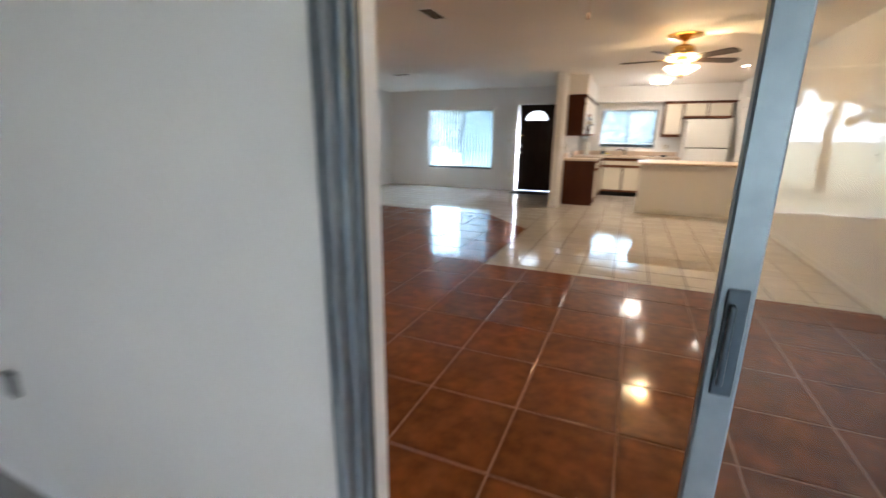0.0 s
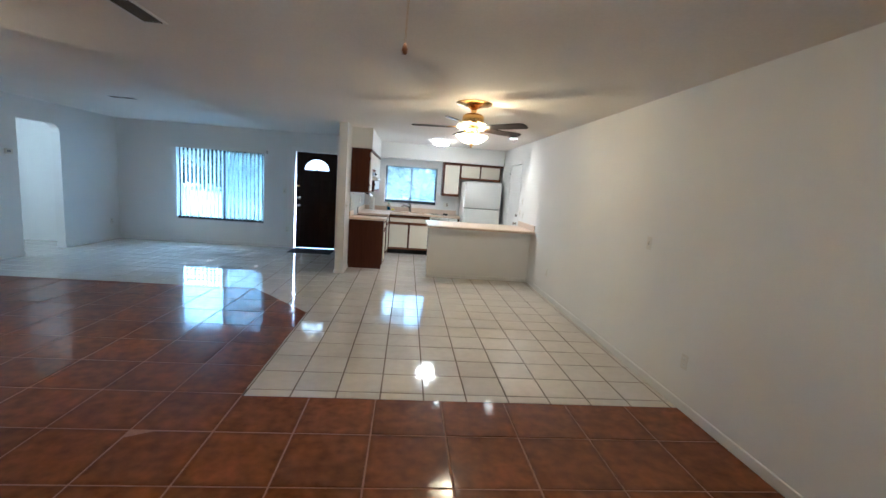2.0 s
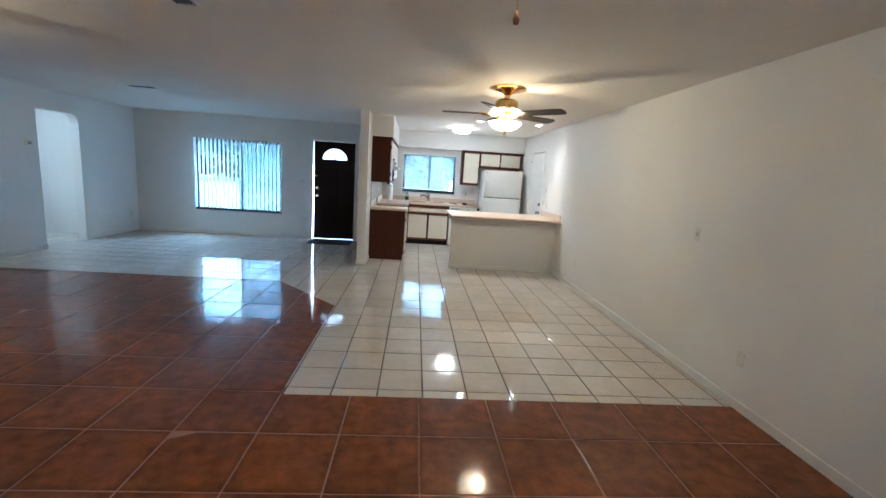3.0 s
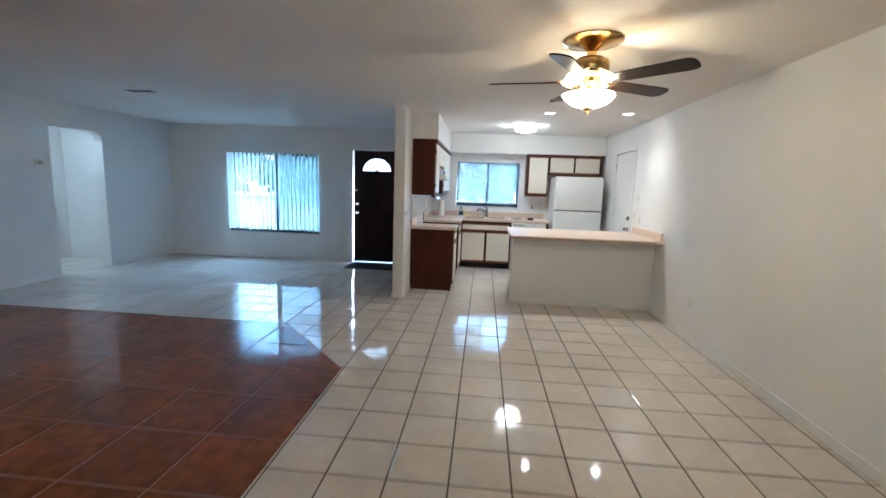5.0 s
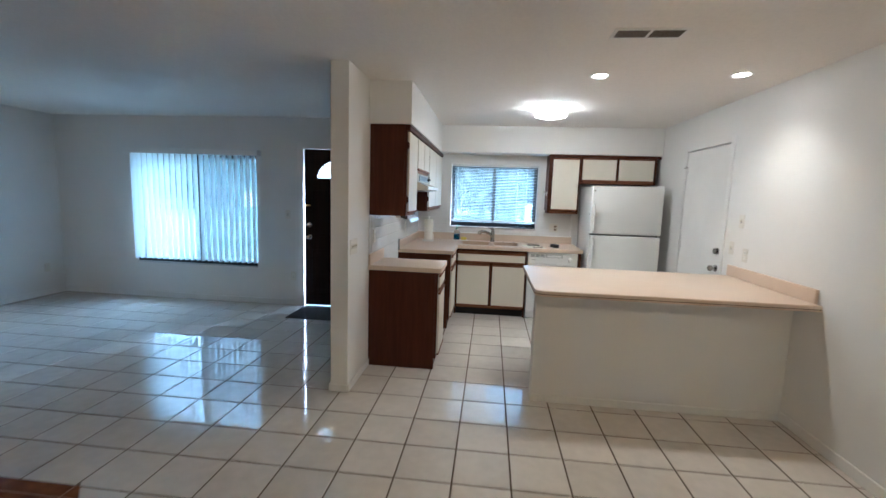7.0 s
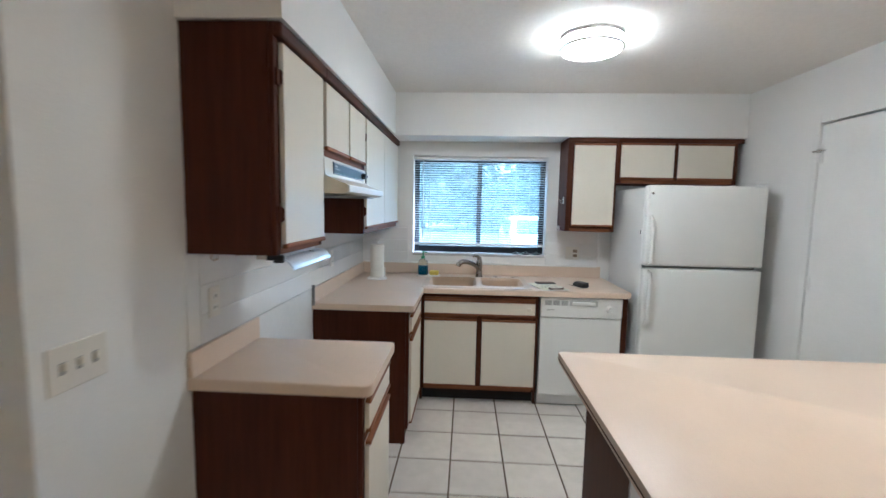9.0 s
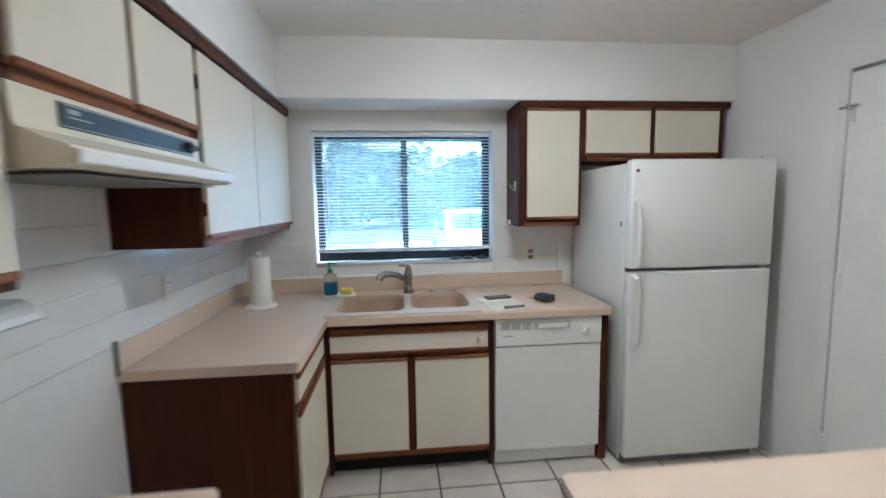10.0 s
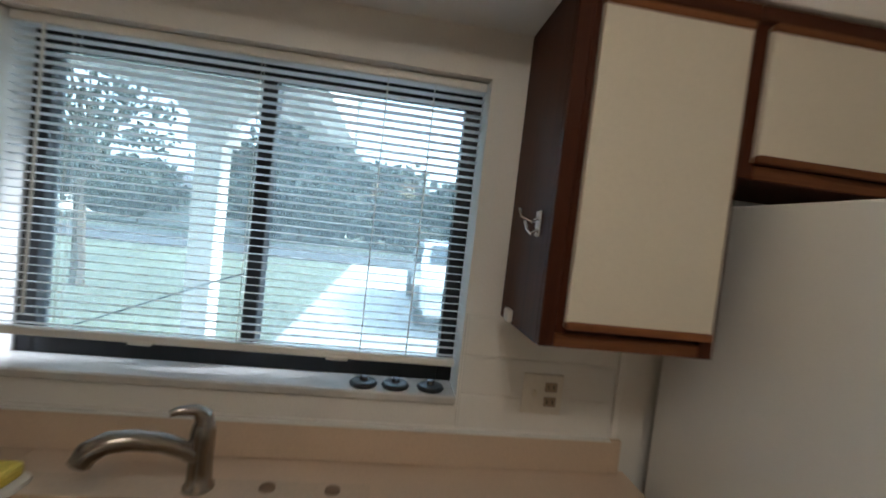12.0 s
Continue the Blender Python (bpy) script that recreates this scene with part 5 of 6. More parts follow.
part("display", boxes((WX + 0.03, WX + 0.0315, 7.89, 7.95, 1.595, 1.63)), GREY_PLASTIC, tm)
db = thing("door_chime", (WX, 6.06, 1.83), "small brown door chime box on the wall", "door chime")
part("cover", boxes((WX + 0.001, WX + 0.05, 5.98, 6.14, 1.79, 1.88), bevel=0.006, seg=2), DARK_WOOD, db)
part("speaker_grille", boxes((WX + 0.0505, WX + 0.052, 6.01, 6.11, 1.80, 1.83)), CREAM, db)
ob_ = thing("outdoor_socket", (-2.12, 0.42, 0.19), "grey weatherproof socket box on the porch wall", "socket")
part("cover", boxes((-2.165, -2.075, 0.395, 0.4195, 0.18, 0.295), bevel=0.006, seg=2), GREY_PLASTIC, ob_)

ec = part("end_cap", boxes((PX1 + 0.0065, PX1 + 0.026, 9.760, 9.765, 0.90, 1.030), bevel=0.001), GREY_PLASTIC)
tagged(ec, "dark grey end strip of the far backsplash", "trim", kind="structure")
# white wall panels between counter and wall cabinets
tb_left = part("splash_panel", boxes((PX1 + 0.0005, PX1 + 0.006, 8.575, 9.06, 1.012, 1.35), (PX1 + 0.0005, PX1 + 0.006, 9.06, 9.765, 0.0, 1.57), (PX1 + 0.0005, PX1 + 0.006, 9.765, KN - 0.002, 1.012, 1.35), bevel=0.001), PANEL)
tagged(tb_left, "glossy white tiled wall behind the counter", "wall panel", kind="structure")
gl = part("trim", boxes((PX1 + 0.0062, PX1 + 0.0112, 8.575, KN - 0.024, 1.0105, 1.0125)), PALE_GREY)
tagged(gl, "thin grey gap along the wall panel's lower edge", "trim", kind="structure")
tb = part("splash_panel", boxes((PX1 + 0.012, -0.56, KN - 0.006, KN - 0.0005, 1.012, 1.35), bevel=0.001), PANEL)
tagged(tb, "glossy white tiled wall beside the kitchen window", "wall panel", kind="structure")
tc = part("splash_panel", boxes((0.705, 1.165, KN - 0.006, KN - 0.0005, 1.0175, 1.345), bevel=0.001), PANEL)
tagged(tc, "glossy white tiled wall under the tall wall cabinet", "wall panel", kind="structure")
P = 0.1102                                  # half the length of a wall tile


def wall_tile(side):
    """A long thin glazed strip, its upper and lower edges rounded, facing +x or -y."""
    u_, a, b, c = P, 0.0549 - 0.0002, 0.0549 - 0.0022, 0.0549 - 0.0065
    rings = [[(-u_, -h), (u_, -h), (u_, h), (-u_, h)] for h in (a, a, b, c)]
    bm = bmesh.new()
    vs = [[bm.verts.new((d, u, v) if side == "+x" else (u, -d, v)) for u, v in r] for r, d in zip(rings, (0.0, 0.0006, 0.0019, 0.0026))]
    bm.faces.new(vs[3])
    for lo, hi in zip(vs, vs[1:]):
        for k in range(4):
            bm.faces.new((lo[k], lo[(k + 1) % 4], hi[(k + 1) % 4], hi[k]))
    bmesh.ops.recalc_face_normals(bm, faces=bm.faces)
    me = bpy.data.meshes.new("tile")
    bm.to_mesh(me)
    bm.free()
    me.materials.append(WALL_TILE)
    return me


def set_tiles(owner, me, u0, cols, rows, at):
    for i in range(cols):
        for k in range(rows):
            o = new("tile", me)
            o.parent = owner
            o.matrix_parent_inverse = owner.matrix_world.inverted()
            o.location = at(u0 + (2 * i + 1) * P, 1.0085 + (k + 0.5) * 0.1098)


tile_x, tile_y = wall_tile("+x"), wall_tile("-y")
set_tiles(tb_left, tile_x, 9.307 - 6 * P, 3, 3, lambda u, z: (PX1 + 0.006, u, z))
set_tiles(tb_left, tile_x, 9.307, 2, 5, lambda u, z: (PX1 + 0.006, u, z))
set_tiles(tb_left, tile_x, 9.307 + 4 * P, 6, 3, lambda u, z: (PX1 + 0.006, u, z))
set_tiles(tb, tile_y, -0.56 - 4 * P, 2, 3, lambda u, z: (u, KN - 0.006, z))
set_tiles(tc, tile_y, 0.712, 2, 3, lambda u, z: (u, KN - 0.006, z))
for y, z in ((8.70, 1.345), (8.86, 1.345)):
    hk = part("cup_hook", tube([(PX1 + 0.02, y, z + 0.004), (PX1 + 0.02, y, z - 0.02), (PX1 + 0.028, y + 0.004, z - 0.032), (PX1 + 0.04, y + 0.006, z - 0.026), (PX1 + 0.042, y + 0.006, z - 0.014)], [0.0018] * 5, 6), BRASS, smooth=True)
    tagged(hk, "small brass cup hook under the wall cabinet", "hook", group="hooks under the wall cabinet")

for r in ((PX1 + 0.03, 0.999, KN - 0.026, KN - 0.001, 1.0105, 1.0165),):
    t = part("trim", boxes((r[0], 1.165, r[2], r[3], r[4], r[5]), bevel=0.002), APPLIANCE)
    tagged(t, "white caulk line on top of the backsplash", "trim", kind="structure")
t = part("trim", boxes((1.168, 1.186, KN - 0.010, KN - 0.0005, 0.875, 1.345), bevel=0.003), TRIM)
tagged(t, "white upright corner strip beside the refrigerator", "trim", kind="structure")
# ---- small things on the counter ----
ptw = thing("paper_towel_holder", (-0.77, 10.74, CT1), "white paper towel roll on an upright holder", "paper towel")
part("base", lathe([(0.0, 0), (0.085, 0), (0.085, 0.008), (0.07, 0.016), (0.0, 0.018)], (-0.77, 10.74, CT1 + 0.0005), 28), WHITE_PLASTIC, ptw, smooth=True)
part("paper_roll", lathe([(0.02, 0.02), (0.056, 0.02), (0.0575, 0.03), (0.0575, 0.285), (0.056, 0.293), (0.02, 0.293)], (-0.77, 10.74, CT1), 28), PAPER, ptw, smooth=True)
part("rod", lathe([(0.009, 0.015), (0.009, 0.31), (0.016, 0.315), (0.016, 0.325), (0.0, 0.33)], (-0.77, 10.74, CT1), 16), WHITE_PLASTIC, ptw, smooth=True)
part("side_arm", rod((-0.70, 10.72, CT1 + 0.012), (-0.70, 10.72, CT1 + 0.10), 0.005, 8), WHITE_PLASTIC, ptw)

dish = thing("soap_dish", (-0.36, 10.99, CT1), "shallow pale soap dish beside the sink", "dish")
part("tray", slab(rounded([(-0.46, 10.945, 0.03), (-0.25, 10.945, 0.03), (-0.25, 11.035, 0.03), (-0.46, 11.035, 0.03)]), CT1 + 0.0065, CT1 + 0.018, 0.004), PAPER, dish, smooth=True)
sp = thing("soap_bottle", (-0.405, 10.99, CT1 + 0.018), "clear pump bottle of blue dish soap", "soap bottle")
part("bottle", lathe([(0.0, 0.0), (0.042, 0.0), (0.044, 0.006), (0.044, 0.10), (0.036, 0.125), (0.016, 0.14), (0.016, 0.15)], (-0.405, 10.99, CT1 + 0.0185), 24), BOTTLE, sp, smooth=True)
part("soap", lathe([(0.0, 0.003), (0.041, 0.003), (0.0415, 0.078), (0.0, 0.079)], (-0.405, 10.99, CT1 + 0.0185), 24), SOAP, sp, "bright blue liquid soap", smooth=True)
part("pump", joined(lathe([(0.018, 0.145), (0.018, 0.165), (0.006, 0.168), (0.006, 0.195), (0.012, 0.197), (0.012, 0.207), (0.0, 0.209)], (-0.405, 10.99, CT1 + 0.0185), 16), rod((-0.405, 10.99, CT1 + 0.22), (-0.365, 10.97, CT1 + 0.217), 0.005, 8)), GREEN, sp, "green pump head", smooth=True)
sg = part("sponge", boxes((-0.345, -0.265, 10.955, 11.02, CT1 + 0.0185, CT1 + 0.055), bevel=0.012, seg=3), YELLOW)
sg.rotation_euler = (0, 0, 0)
tagged(sg, "yellow sponge in the soap dish", "sponge")

for o in (dish, sp, sg):
    o.location += Vector((0.008, -0.068, 0))

rotm = Matrix.Translation((0.632, 10.575, CT1)) @ Matrix.Rotation(radians(14), 4, "Z")
cbd = thing("clipboard", (0.632, 10.575, CT1), "clipboard with a printed form lying on the counter", "clipboard")
part("board", boxes((-0.112, 0.112, -0.16, 0.16, 0.0005, 0.004), bevel=0.0015), WHITE_PLASTIC, cbd, local=True)
for i in range(3):
    part("sheet", boxes((-0.105 + 0.002 * i, 0.105 - 0.001 * i, -0.15 + 0.002 * i, 0.15, 0.0042 + 0.0012 * i, 0.0052 + 0.0012 * i)), PAPER_Y, cbd, local=True)
part("print", boxes(*[(-0.085, 0.085 - 0.03 * (i % 3), 0.02 - 0.014 * i, 0.0217 - 0.014 * i, 0.0078, 0.0081) for i in range(9)]), INK, cbd, "unreadable lines of print", local=True)
part("clip", joined(boxes((-0.05, 0.05, -0.158, -0.125, 0.0078, 0.016), bevel=0.004, seg=2), rod((-0.045, -0.16, 0.014), (-0.06, -0.16, 0.02), 0.008, 8), rod((0.045, -0.16, 0.014), (0.06, -0.16, 0.02), 0.008, 8)), NICKEL, cbd, "metal clip", local=True)
cbd.matrix_basis = rotm
ph = thing("mobile_phone", (0.63, 10.69, CT1 + 0.009), "dark mobile phone lying on the clipboard", "phone")
part("case", boxes((-0.078, 0.078, -0.037, 0.037, 0.0, 0.009), bevel=0.004, seg=2), BLACK, ph, local=True)
part("screen", boxes((-0.073, 0.073, -0.033, 0.033, 0.009, 0.0094)), mat("phone_screen", (0.03, 0.035, 0.04), 0.08), ph, local=True)
ph.matrix_basis = Matrix.Translation((0.635, 10.685, CT1 + 0.0082)) @ Matrix.Rotation(radians(10), 4, "Z")
ky = thing("key_case", (0.90, 10.60, CT1), "black leather case with a key lying on the counter", "key case")
part("case", boxes((-0.062, 0.062, -0.034, 0.034, 0.0006, 0.034), bevel=0.014, seg=3), BLACK, ky, smooth=True, local=True)
part("flap", boxes((-0.045, 0.06, -0.03, 0.03, 0.030, 0.043), bevel=0.006, seg=2), BLACK, ky, local=True)
part("key", joined(lathe([(0.004, 0.001), (0.011, 0.001), (0.011, 0.003), (0.004, 0.003)], (-0.08, -0.012, 0), 14), boxes((-0.125, -0.09, -0.016, -0.009, 0.001, 0.003))), NICKEL, ky, local=True)
ky.matrix_basis = Matrix.Translation((0.90, 10.60, CT1)) @ Matrix.Rotation(radians(-62), 4, "Z")

dm = part("door_mat", boxes((-2.36, -1.50, 9.78, LN - 0.02, 0.0005, 0.012), bevel=0.004), RUBBER)
tagged(dm, "dark rubber door mat inside the front door", "door mat")

# ---- hall door ----
hdr = thing("door_4", (-7.35, 8.235, 0), "white panelled hall door with a knob", "door", kind="structure")
part("leaf", boxes((-7.345, -7.308, 7.86, 8.61, 0.01, 2.02), bevel=0.003), TRIM, hdr)
for z0, z1 in ((0.2, 0.9), (1.05, 1.85)):
    part("panel", boxes((-7.308, -7.302, 7.96, 8.51, z0, z1), bevel=0.003), TRIM, hdr)
part("knob", knob_mesh((-7.308, 7.92, 0.95), "+x"), BRASS, hdr, smooth=True)

# black strips stand in for the shade beside and under the leaf
part("shadow_gap", boxes((-7.312, -7.304, 8.6115, 8.640, 0.0, 1.80)), DARK, hdr, "black strip drawn in for the shaded gap beside the hall door")
part("floor_gap", boxes((-7.312, -7.306, 7.86, 8.61, 0.0, 0.0098)), DARK, hdr)

# unseen lamp, put in to brighten the hall
hl = thing("hall_fill_lamp", (-6.72, 7.9, H), "small round white ceiling lamp, unseen, added to light the hall", "lamp")
part("shade", lathe([(0.13, 0.0), (0.135, -0.03), (0.11, -0.06), (0.05, -0.08), (0.0, -0.083)], (-6.72, 7.9, H - 0.001), 32), HALL_FILL_GLOW, hl, smooth=True)


# ---- outdoors ----
GZ = -0.12
gb = bmesh.new()
ring_out = [gb.verts.new((x, y, GZ - 0.06)) for x, y in ((-600, -600), (600, -600), (600, 600), (-600, 600))]
ring_in = [gb.verts.new((x, y, GZ - 0.06)) for x, y in ((-6.05, -4.1), (3.1, -4.1), (3.1, 0.5), (-6.05, 0.5))]
for k in range(4):                      # open where the sunken back porch lies
    gb.faces.new((ring_out[k], ring_out[(k + 1) % 4], ring_in[(k + 1) % 4], ring_in[k]))
tagged(part("ground", gb, GRASS), "patchy green lawn reaching to the horizon", "ground", kind="structure")
tagged(part("road", boxes((-300, 300, 27.0, 34.0, GZ - 0.3, GZ - 0.03)), ASPHALT), "grey asphalt street", "road", kind="structure")
tagged(part("pavement", boxes((-0.9, 5.2, 14.4, 27.0, GZ - 0.3, GZ)), DRIVE), "pale concrete driveway", "driveway", kind="structure")
tagged(part("porch_floor_1", boxes((-6.1, 3.2, LN + 0.17, 14.0, -0.5, -0.03)), CONCRETE), "concrete front porch floor", "porch", kind="structure")
tagged(part("porch_floor_2", boxes((-6.1, 3.2, -4.2, 0.42, -0.6, -0.38)), CONCRETE), "concrete back porch floor", "porch", kind="structure")
tagged(part("porch_roof", boxes((-2.7, 0.10, LN + 0.17, 13.9, 2.60, 2.70)), STUCCO), "pale front porch ceiling", "porch roof", kind="structure")
# enclosed back porch: a low wall with a long window band, roof and ends
# roof and end walls are unseen, put in to dim the porch
tagged(part("back_porch_roof", boxes((-6.1, 3.2, -4.2, 0.42, 2.50, 2.62)), STUCCO), "pale back porch ceiling, unseen, added to shade the porch", "porch roof", kind="structure")
wall("wall_porch_1", "x", -6.1, 3.2, -4.2, -4.0, 2.5, [(1.1, 2.9, 0.60, 1.98)], STUCCO, "pale back porch wall with a wide window opening", z0=-0.38)
wall("wall_porch_2", "y", -4.0, 0.42, -6.1, -5.95, 2.5, (), STUCCO, "pale back porch end wall, unseen, added to shade the porch", z0=-0.38)
wall("wall_porch_3", "y", -4.0, 0.42, 3.05, 3.2, 2.5, (), STUCCO, "pale back porch end wall, unseen, added to shade the porch", z0=-0.38)
tagged(part("wall_footing", boxes((-0.359, 2.019, 0.421, 0.438, -0.38, -0.006)), STUCCO), "white stucco footing under the sliding door wall", "wall", kind="structure")
pc = thing("porch_column", (-0.98, 13.55, -0.03), "square white porch column with a capital", "column")
part("shaft", boxes((-1.08, -0.88, 13.45, 13.65, 0.08, 2.03), bevel=0.01), STUCCO, pc)
part("plinth", boxes((-1.11, -0.85, 13.42, 13.68, -0.03, 0.08), bevel=0.01), STUCCO, pc)
part("capital", boxes((-1.13, -0.83, 13.40, 13.70, 2.03, 2.17), bevel=0.015), STUCCO, pc)
bm = bmesh.new()
zt = 2.60


def arch(a, b, rise):
    return [(a + (b - a) * (1 - math.cos(math.pi * i / 16)) / 2, 2.165 + rise * math.sin(math.pi * i / 16)) for i in range(17)]


pts = [(-4.9, 2.165)] + arch(-4.6, -1.13, 0.40) + arch(-0.83, -0.25, 0.17) + [(0.10, 2.165)]
for (x, z), (x2, z2) in zip(pts, pts[1:]):
    vs = [bm.verts.new(p) for p in ((x, 13.47, z), (x2, 13.47, z2), (x2, 13.47, zt), (x, 13.47, zt))]
    ws = [bm.verts.new(p) for p in ((x, 13.63, z), (x2, 13.63, z2), (x2, 13.63, zt), (x, 13.63, zt))]
    bm.faces.new(vs)
    bm.faces.new(ws)
    bm.faces.new((vs[0], vs[1], ws[1], ws[0]))
box(bm, -0.06, 0.10, KN + 0.20, 13.47, 2.18, zt)
tagged(part("porch_beam", bm, STUCCO), "arched stucco beam along the front porch", "beam", kind="structure")

# the street: houses, trees, a parked car
def house(at, w, d, h, turn):
    hs = thing("house", at, "low pale house across the street with a grey roof", "house", group="houses across the street")
    part("wall", boxes((-w / 2, w / 2, -d / 2, d / 2, 0, h)), STUCCO, hs, local=True)
    bm = bmesh.new()
    o, r = 0.5, 1.5
    v = [bm.verts.new(p) for p in ((-w / 2 - o, -d / 2 - o, h), (w / 2 + o, -d / 2 - o, h), (w / 2 + o, d / 2 + o, h), (-w / 2 - o, d / 2 + o, h), (-w / 2 + d / 3, 0, h + r), (w / 2 - d / 3, 0, h + r))]
    for q in ((0, 1, 5, 4), (2, 3, 4, 5), (1, 2, 5), (3, 0, 4), (0, 3, 2, 1)):
        bm.faces.new([v[i] for i in q])
    part("roof", bm, ROOF, hs, local=True)
    for x in (-w * 0.32, 0.05 * w, w * 0.3):
        wd = part("window", boxes((x - 0.7, x + 0.7, -d / 2 - 0.03, -d / 2 + 0.02, 0.9, 2.1)), TRIM, hs, local=True)
        part("pane", boxes((x - 0.62, x + 0.62, -d / 2 - 0.04, -d / 2 - 0.032, 0.98, 2.02)), mat_pane, wd, local=True)
    part("door", boxes((w * 0.17, w * 0.17 + 0.9, -d / 2 - 0.04, -d / 2 + 0.02, 0, 2.1)), DOOR_WOOD, hs, local=True)
    hs.rotation_euler = (0, 0, radians(turn))


mat_pane = mat("dark_far_glass", (0.03, 0.04, 0.05), 0.1)
house((-11, 46, GZ - 0.05), 15, 9, 2.7, 3)
house((9, 47, GZ - 0.05), 14, 9, 2.7, -2)
house((29, 48, GZ - 0.05), 14, 9, 2.7, 0)
house((-31, 47, GZ - 0.05), 14, 9, 2.7, 0)


def tree(at, height, spread, seed, leaf=0.16, clumps=46, per=26, trunk=None, name="tree"):
    r = random.Random(seed)
    t = thing(name, at, "leafy broad tree with an uneven green crown", "tree", group="trees along the street")
    th = trunk or height * 0.4
    pts = [(0.03 * k * r.uniform(-1, 1), 0.03 * k * r.uniform(-1, 1), th * k / 5) for k in range(6)]
    r0 = height * 0.019
    tr = tube(pts, [r0 * (1.25 - 0.1 * k) for k in range(6)], 8)
    tips = []
    for k in range(6):
        a = 2 * math.pi * k / 6 + r.uniform(-0.4, 0.4)
        q = r.uniform(0.5, 0.85) * spread
        end = Vector((q * math.cos(a), q * math.sin(a), th + (height - th) * r.uniform(0.25, 0.75)))
        b = Vector(pts[-1]) + Vector((0, 0, -0.1 * th * r.random()))
        tr = joined(tr, tube([b, b.lerp(end, 0.5) + Vector((0, 0, 0.15)), end], [r0 * 0.6, r0 * 0.35, r0 * 0.12], 6))
        tips.append(end)
    part("trunk", tr, BARK, t, smooth=True, local=True)
    vs, fs = [], []
    for k in range(clumps):
        a, u = r.uniform(0, 2 * math.pi), r.random() ** 0.5
        hz = r.uniform(0, 1)
        w = spread * u * (0.45 + 0.75 * math.sin(math.pi * min(hz + 0.18, 1)))
        c_ = Vector((w * math.cos(a), w * math.sin(a), th * 0.85 + (height - th * 0.85) * hz))
        cr = r.uniform(0.10, 0.22) * spread + 0.1
        for i in range(per):
            p = c_ + Vector((r.gauss(0, 1), r.gauss(0, 1), r.gauss(0, 0.7))) * cr * 0.6
            u1 = Vector((r.gauss(0, 1), r.gauss(0, 1), r.gauss(0, 1))).normalized()
            u2 = u1.cross(Vector((r.gauss(0, 1), r.gauss(0, 1), r.gauss(0, 1)))).normalized()
            s = leaf * r.uniform(0.7, 1.4)
            n0 = len(vs)
            vs += [p - u1 * s, p + u2 * s * 0.5, p + u1 * s, p - u2 * s * 0.5]
            fs.append((n0, n0 + 1, n0 + 2, n0 + 3))
    me = bpy.data.meshes.new("crown")
    me.from_pydata(vs, [], fs)
    me.materials.append(LEAF)
    o = new("crown", me)
    o.parent = t


tree((-5.15, 18.5, GZ - 0.05), 5.0, 1.1, 3, leaf=0.085, clumps=75, per=26, trunk=2.3)
tree((-5.6, 39.5, GZ - 0.05), 6.9, 4.4, 5, leaf=0.50, clumps=230, per=60, trunk=1.6)
tree((0.2, 41.0, GZ - 0.05), 5.2, 3.6, 6, leaf=0.46, clumps=170, per=55, trunk=1.2)
tree((6.0, 40.5, GZ - 0.05), 4.5, 3.8, 16, leaf=0.46, clumps=150, per=55, trunk=1.0)
tree((-16.5, 41.0, GZ - 0.05), 3.9, 3.2, 7, leaf=0.28, clumps=90, per=40, trunk=1.0)
tree((13.5, 41.0, GZ - 0.05), 4.9, 4.2, 8, leaf=0.46, clumps=150, per=50, trunk=1.2)
tree((-23, 40.0, GZ - 0.05), 4.6, 3.8, 9, leaf=0.30, clumps=90, per=40, trunk=1.2)
tree((22, 42.0, GZ - 0.05), 5.6, 4.6, 10, leaf=0.32, clumps=90, per=40, trunk=1.4)
tree((-31, 42.0, GZ - 0.05), 5.6, 4.6, 11, leaf=0.32, clumps=90, per=40, trunk=1.4)
tree((-3.5, -13, GZ - 0.05), 6.5, 3.6, 12, leaf=0.28, clumps=80, per=36)
tree((5.5, -15, GZ - 0.05), 7.0, 4.0, 13, leaf=0.28, clumps=80, per=36)

car = thing("car", (1.95, 18.9, GZ), "white car parked on the driveway", "car")
bm = bmesh.new()
prof = [(-2.25, 0.32), (-2.28, 0.72), (-2.1, 0.88), (-1.15, 0.98), (-0.45, 1.42), (1.1, 1.46), (1.95, 1.05), (2.25, 0.95), (2.3, 0.35)]
sides = [[bm.verts.new((x * (1 - 0.16 * max(z - 0.98, 0) / 0.46), y, z)) for y, z in prof] for x in (-0.9, 0.9)]
for i in range(len(prof)):
    j = (i + 1) % len(prof)
    bm.faces.new((sides[0][i], sides[0][j], sides[1][j], sides[1][i]))
bm.faces.new(sides[0])
bm.faces.new(sides[1])
bmesh.ops.bevel(bm, geom=bm.edges[:], offset=0.06, segments=3, affect="EDGES")
part("body", bm, CAR_PAINT, car, smooth=True, local=True)
glass_ = slab([(-0.72, -0.30), (0.72, -0.30), (0.66, 0.30), (-0.66, 0.30)], -0.012, 0.012, 0.004, 1)
bmesh.ops.transform(glass_, matrix=Matrix.Translation((0, -0.80, 1.215)) @ Matrix.Rotation(math.atan2(0.44, 0.70), 4, "X"), verts=glass_.verts)
part("windscreen", glass_, mat_pane, car, "dark windscreen", local=True)
for x in (-0.865, 0.845):
    part("side_window", boxes((x, x + 0.02, -0.35, 1.15, 1.02, 1.34)), mat_pane, car, local=True)
part("grille", boxes((-0.5, 0.5, -2.30, -2.26, 0.50, 0.64), bevel=0.01), BLACK, car, local=True)
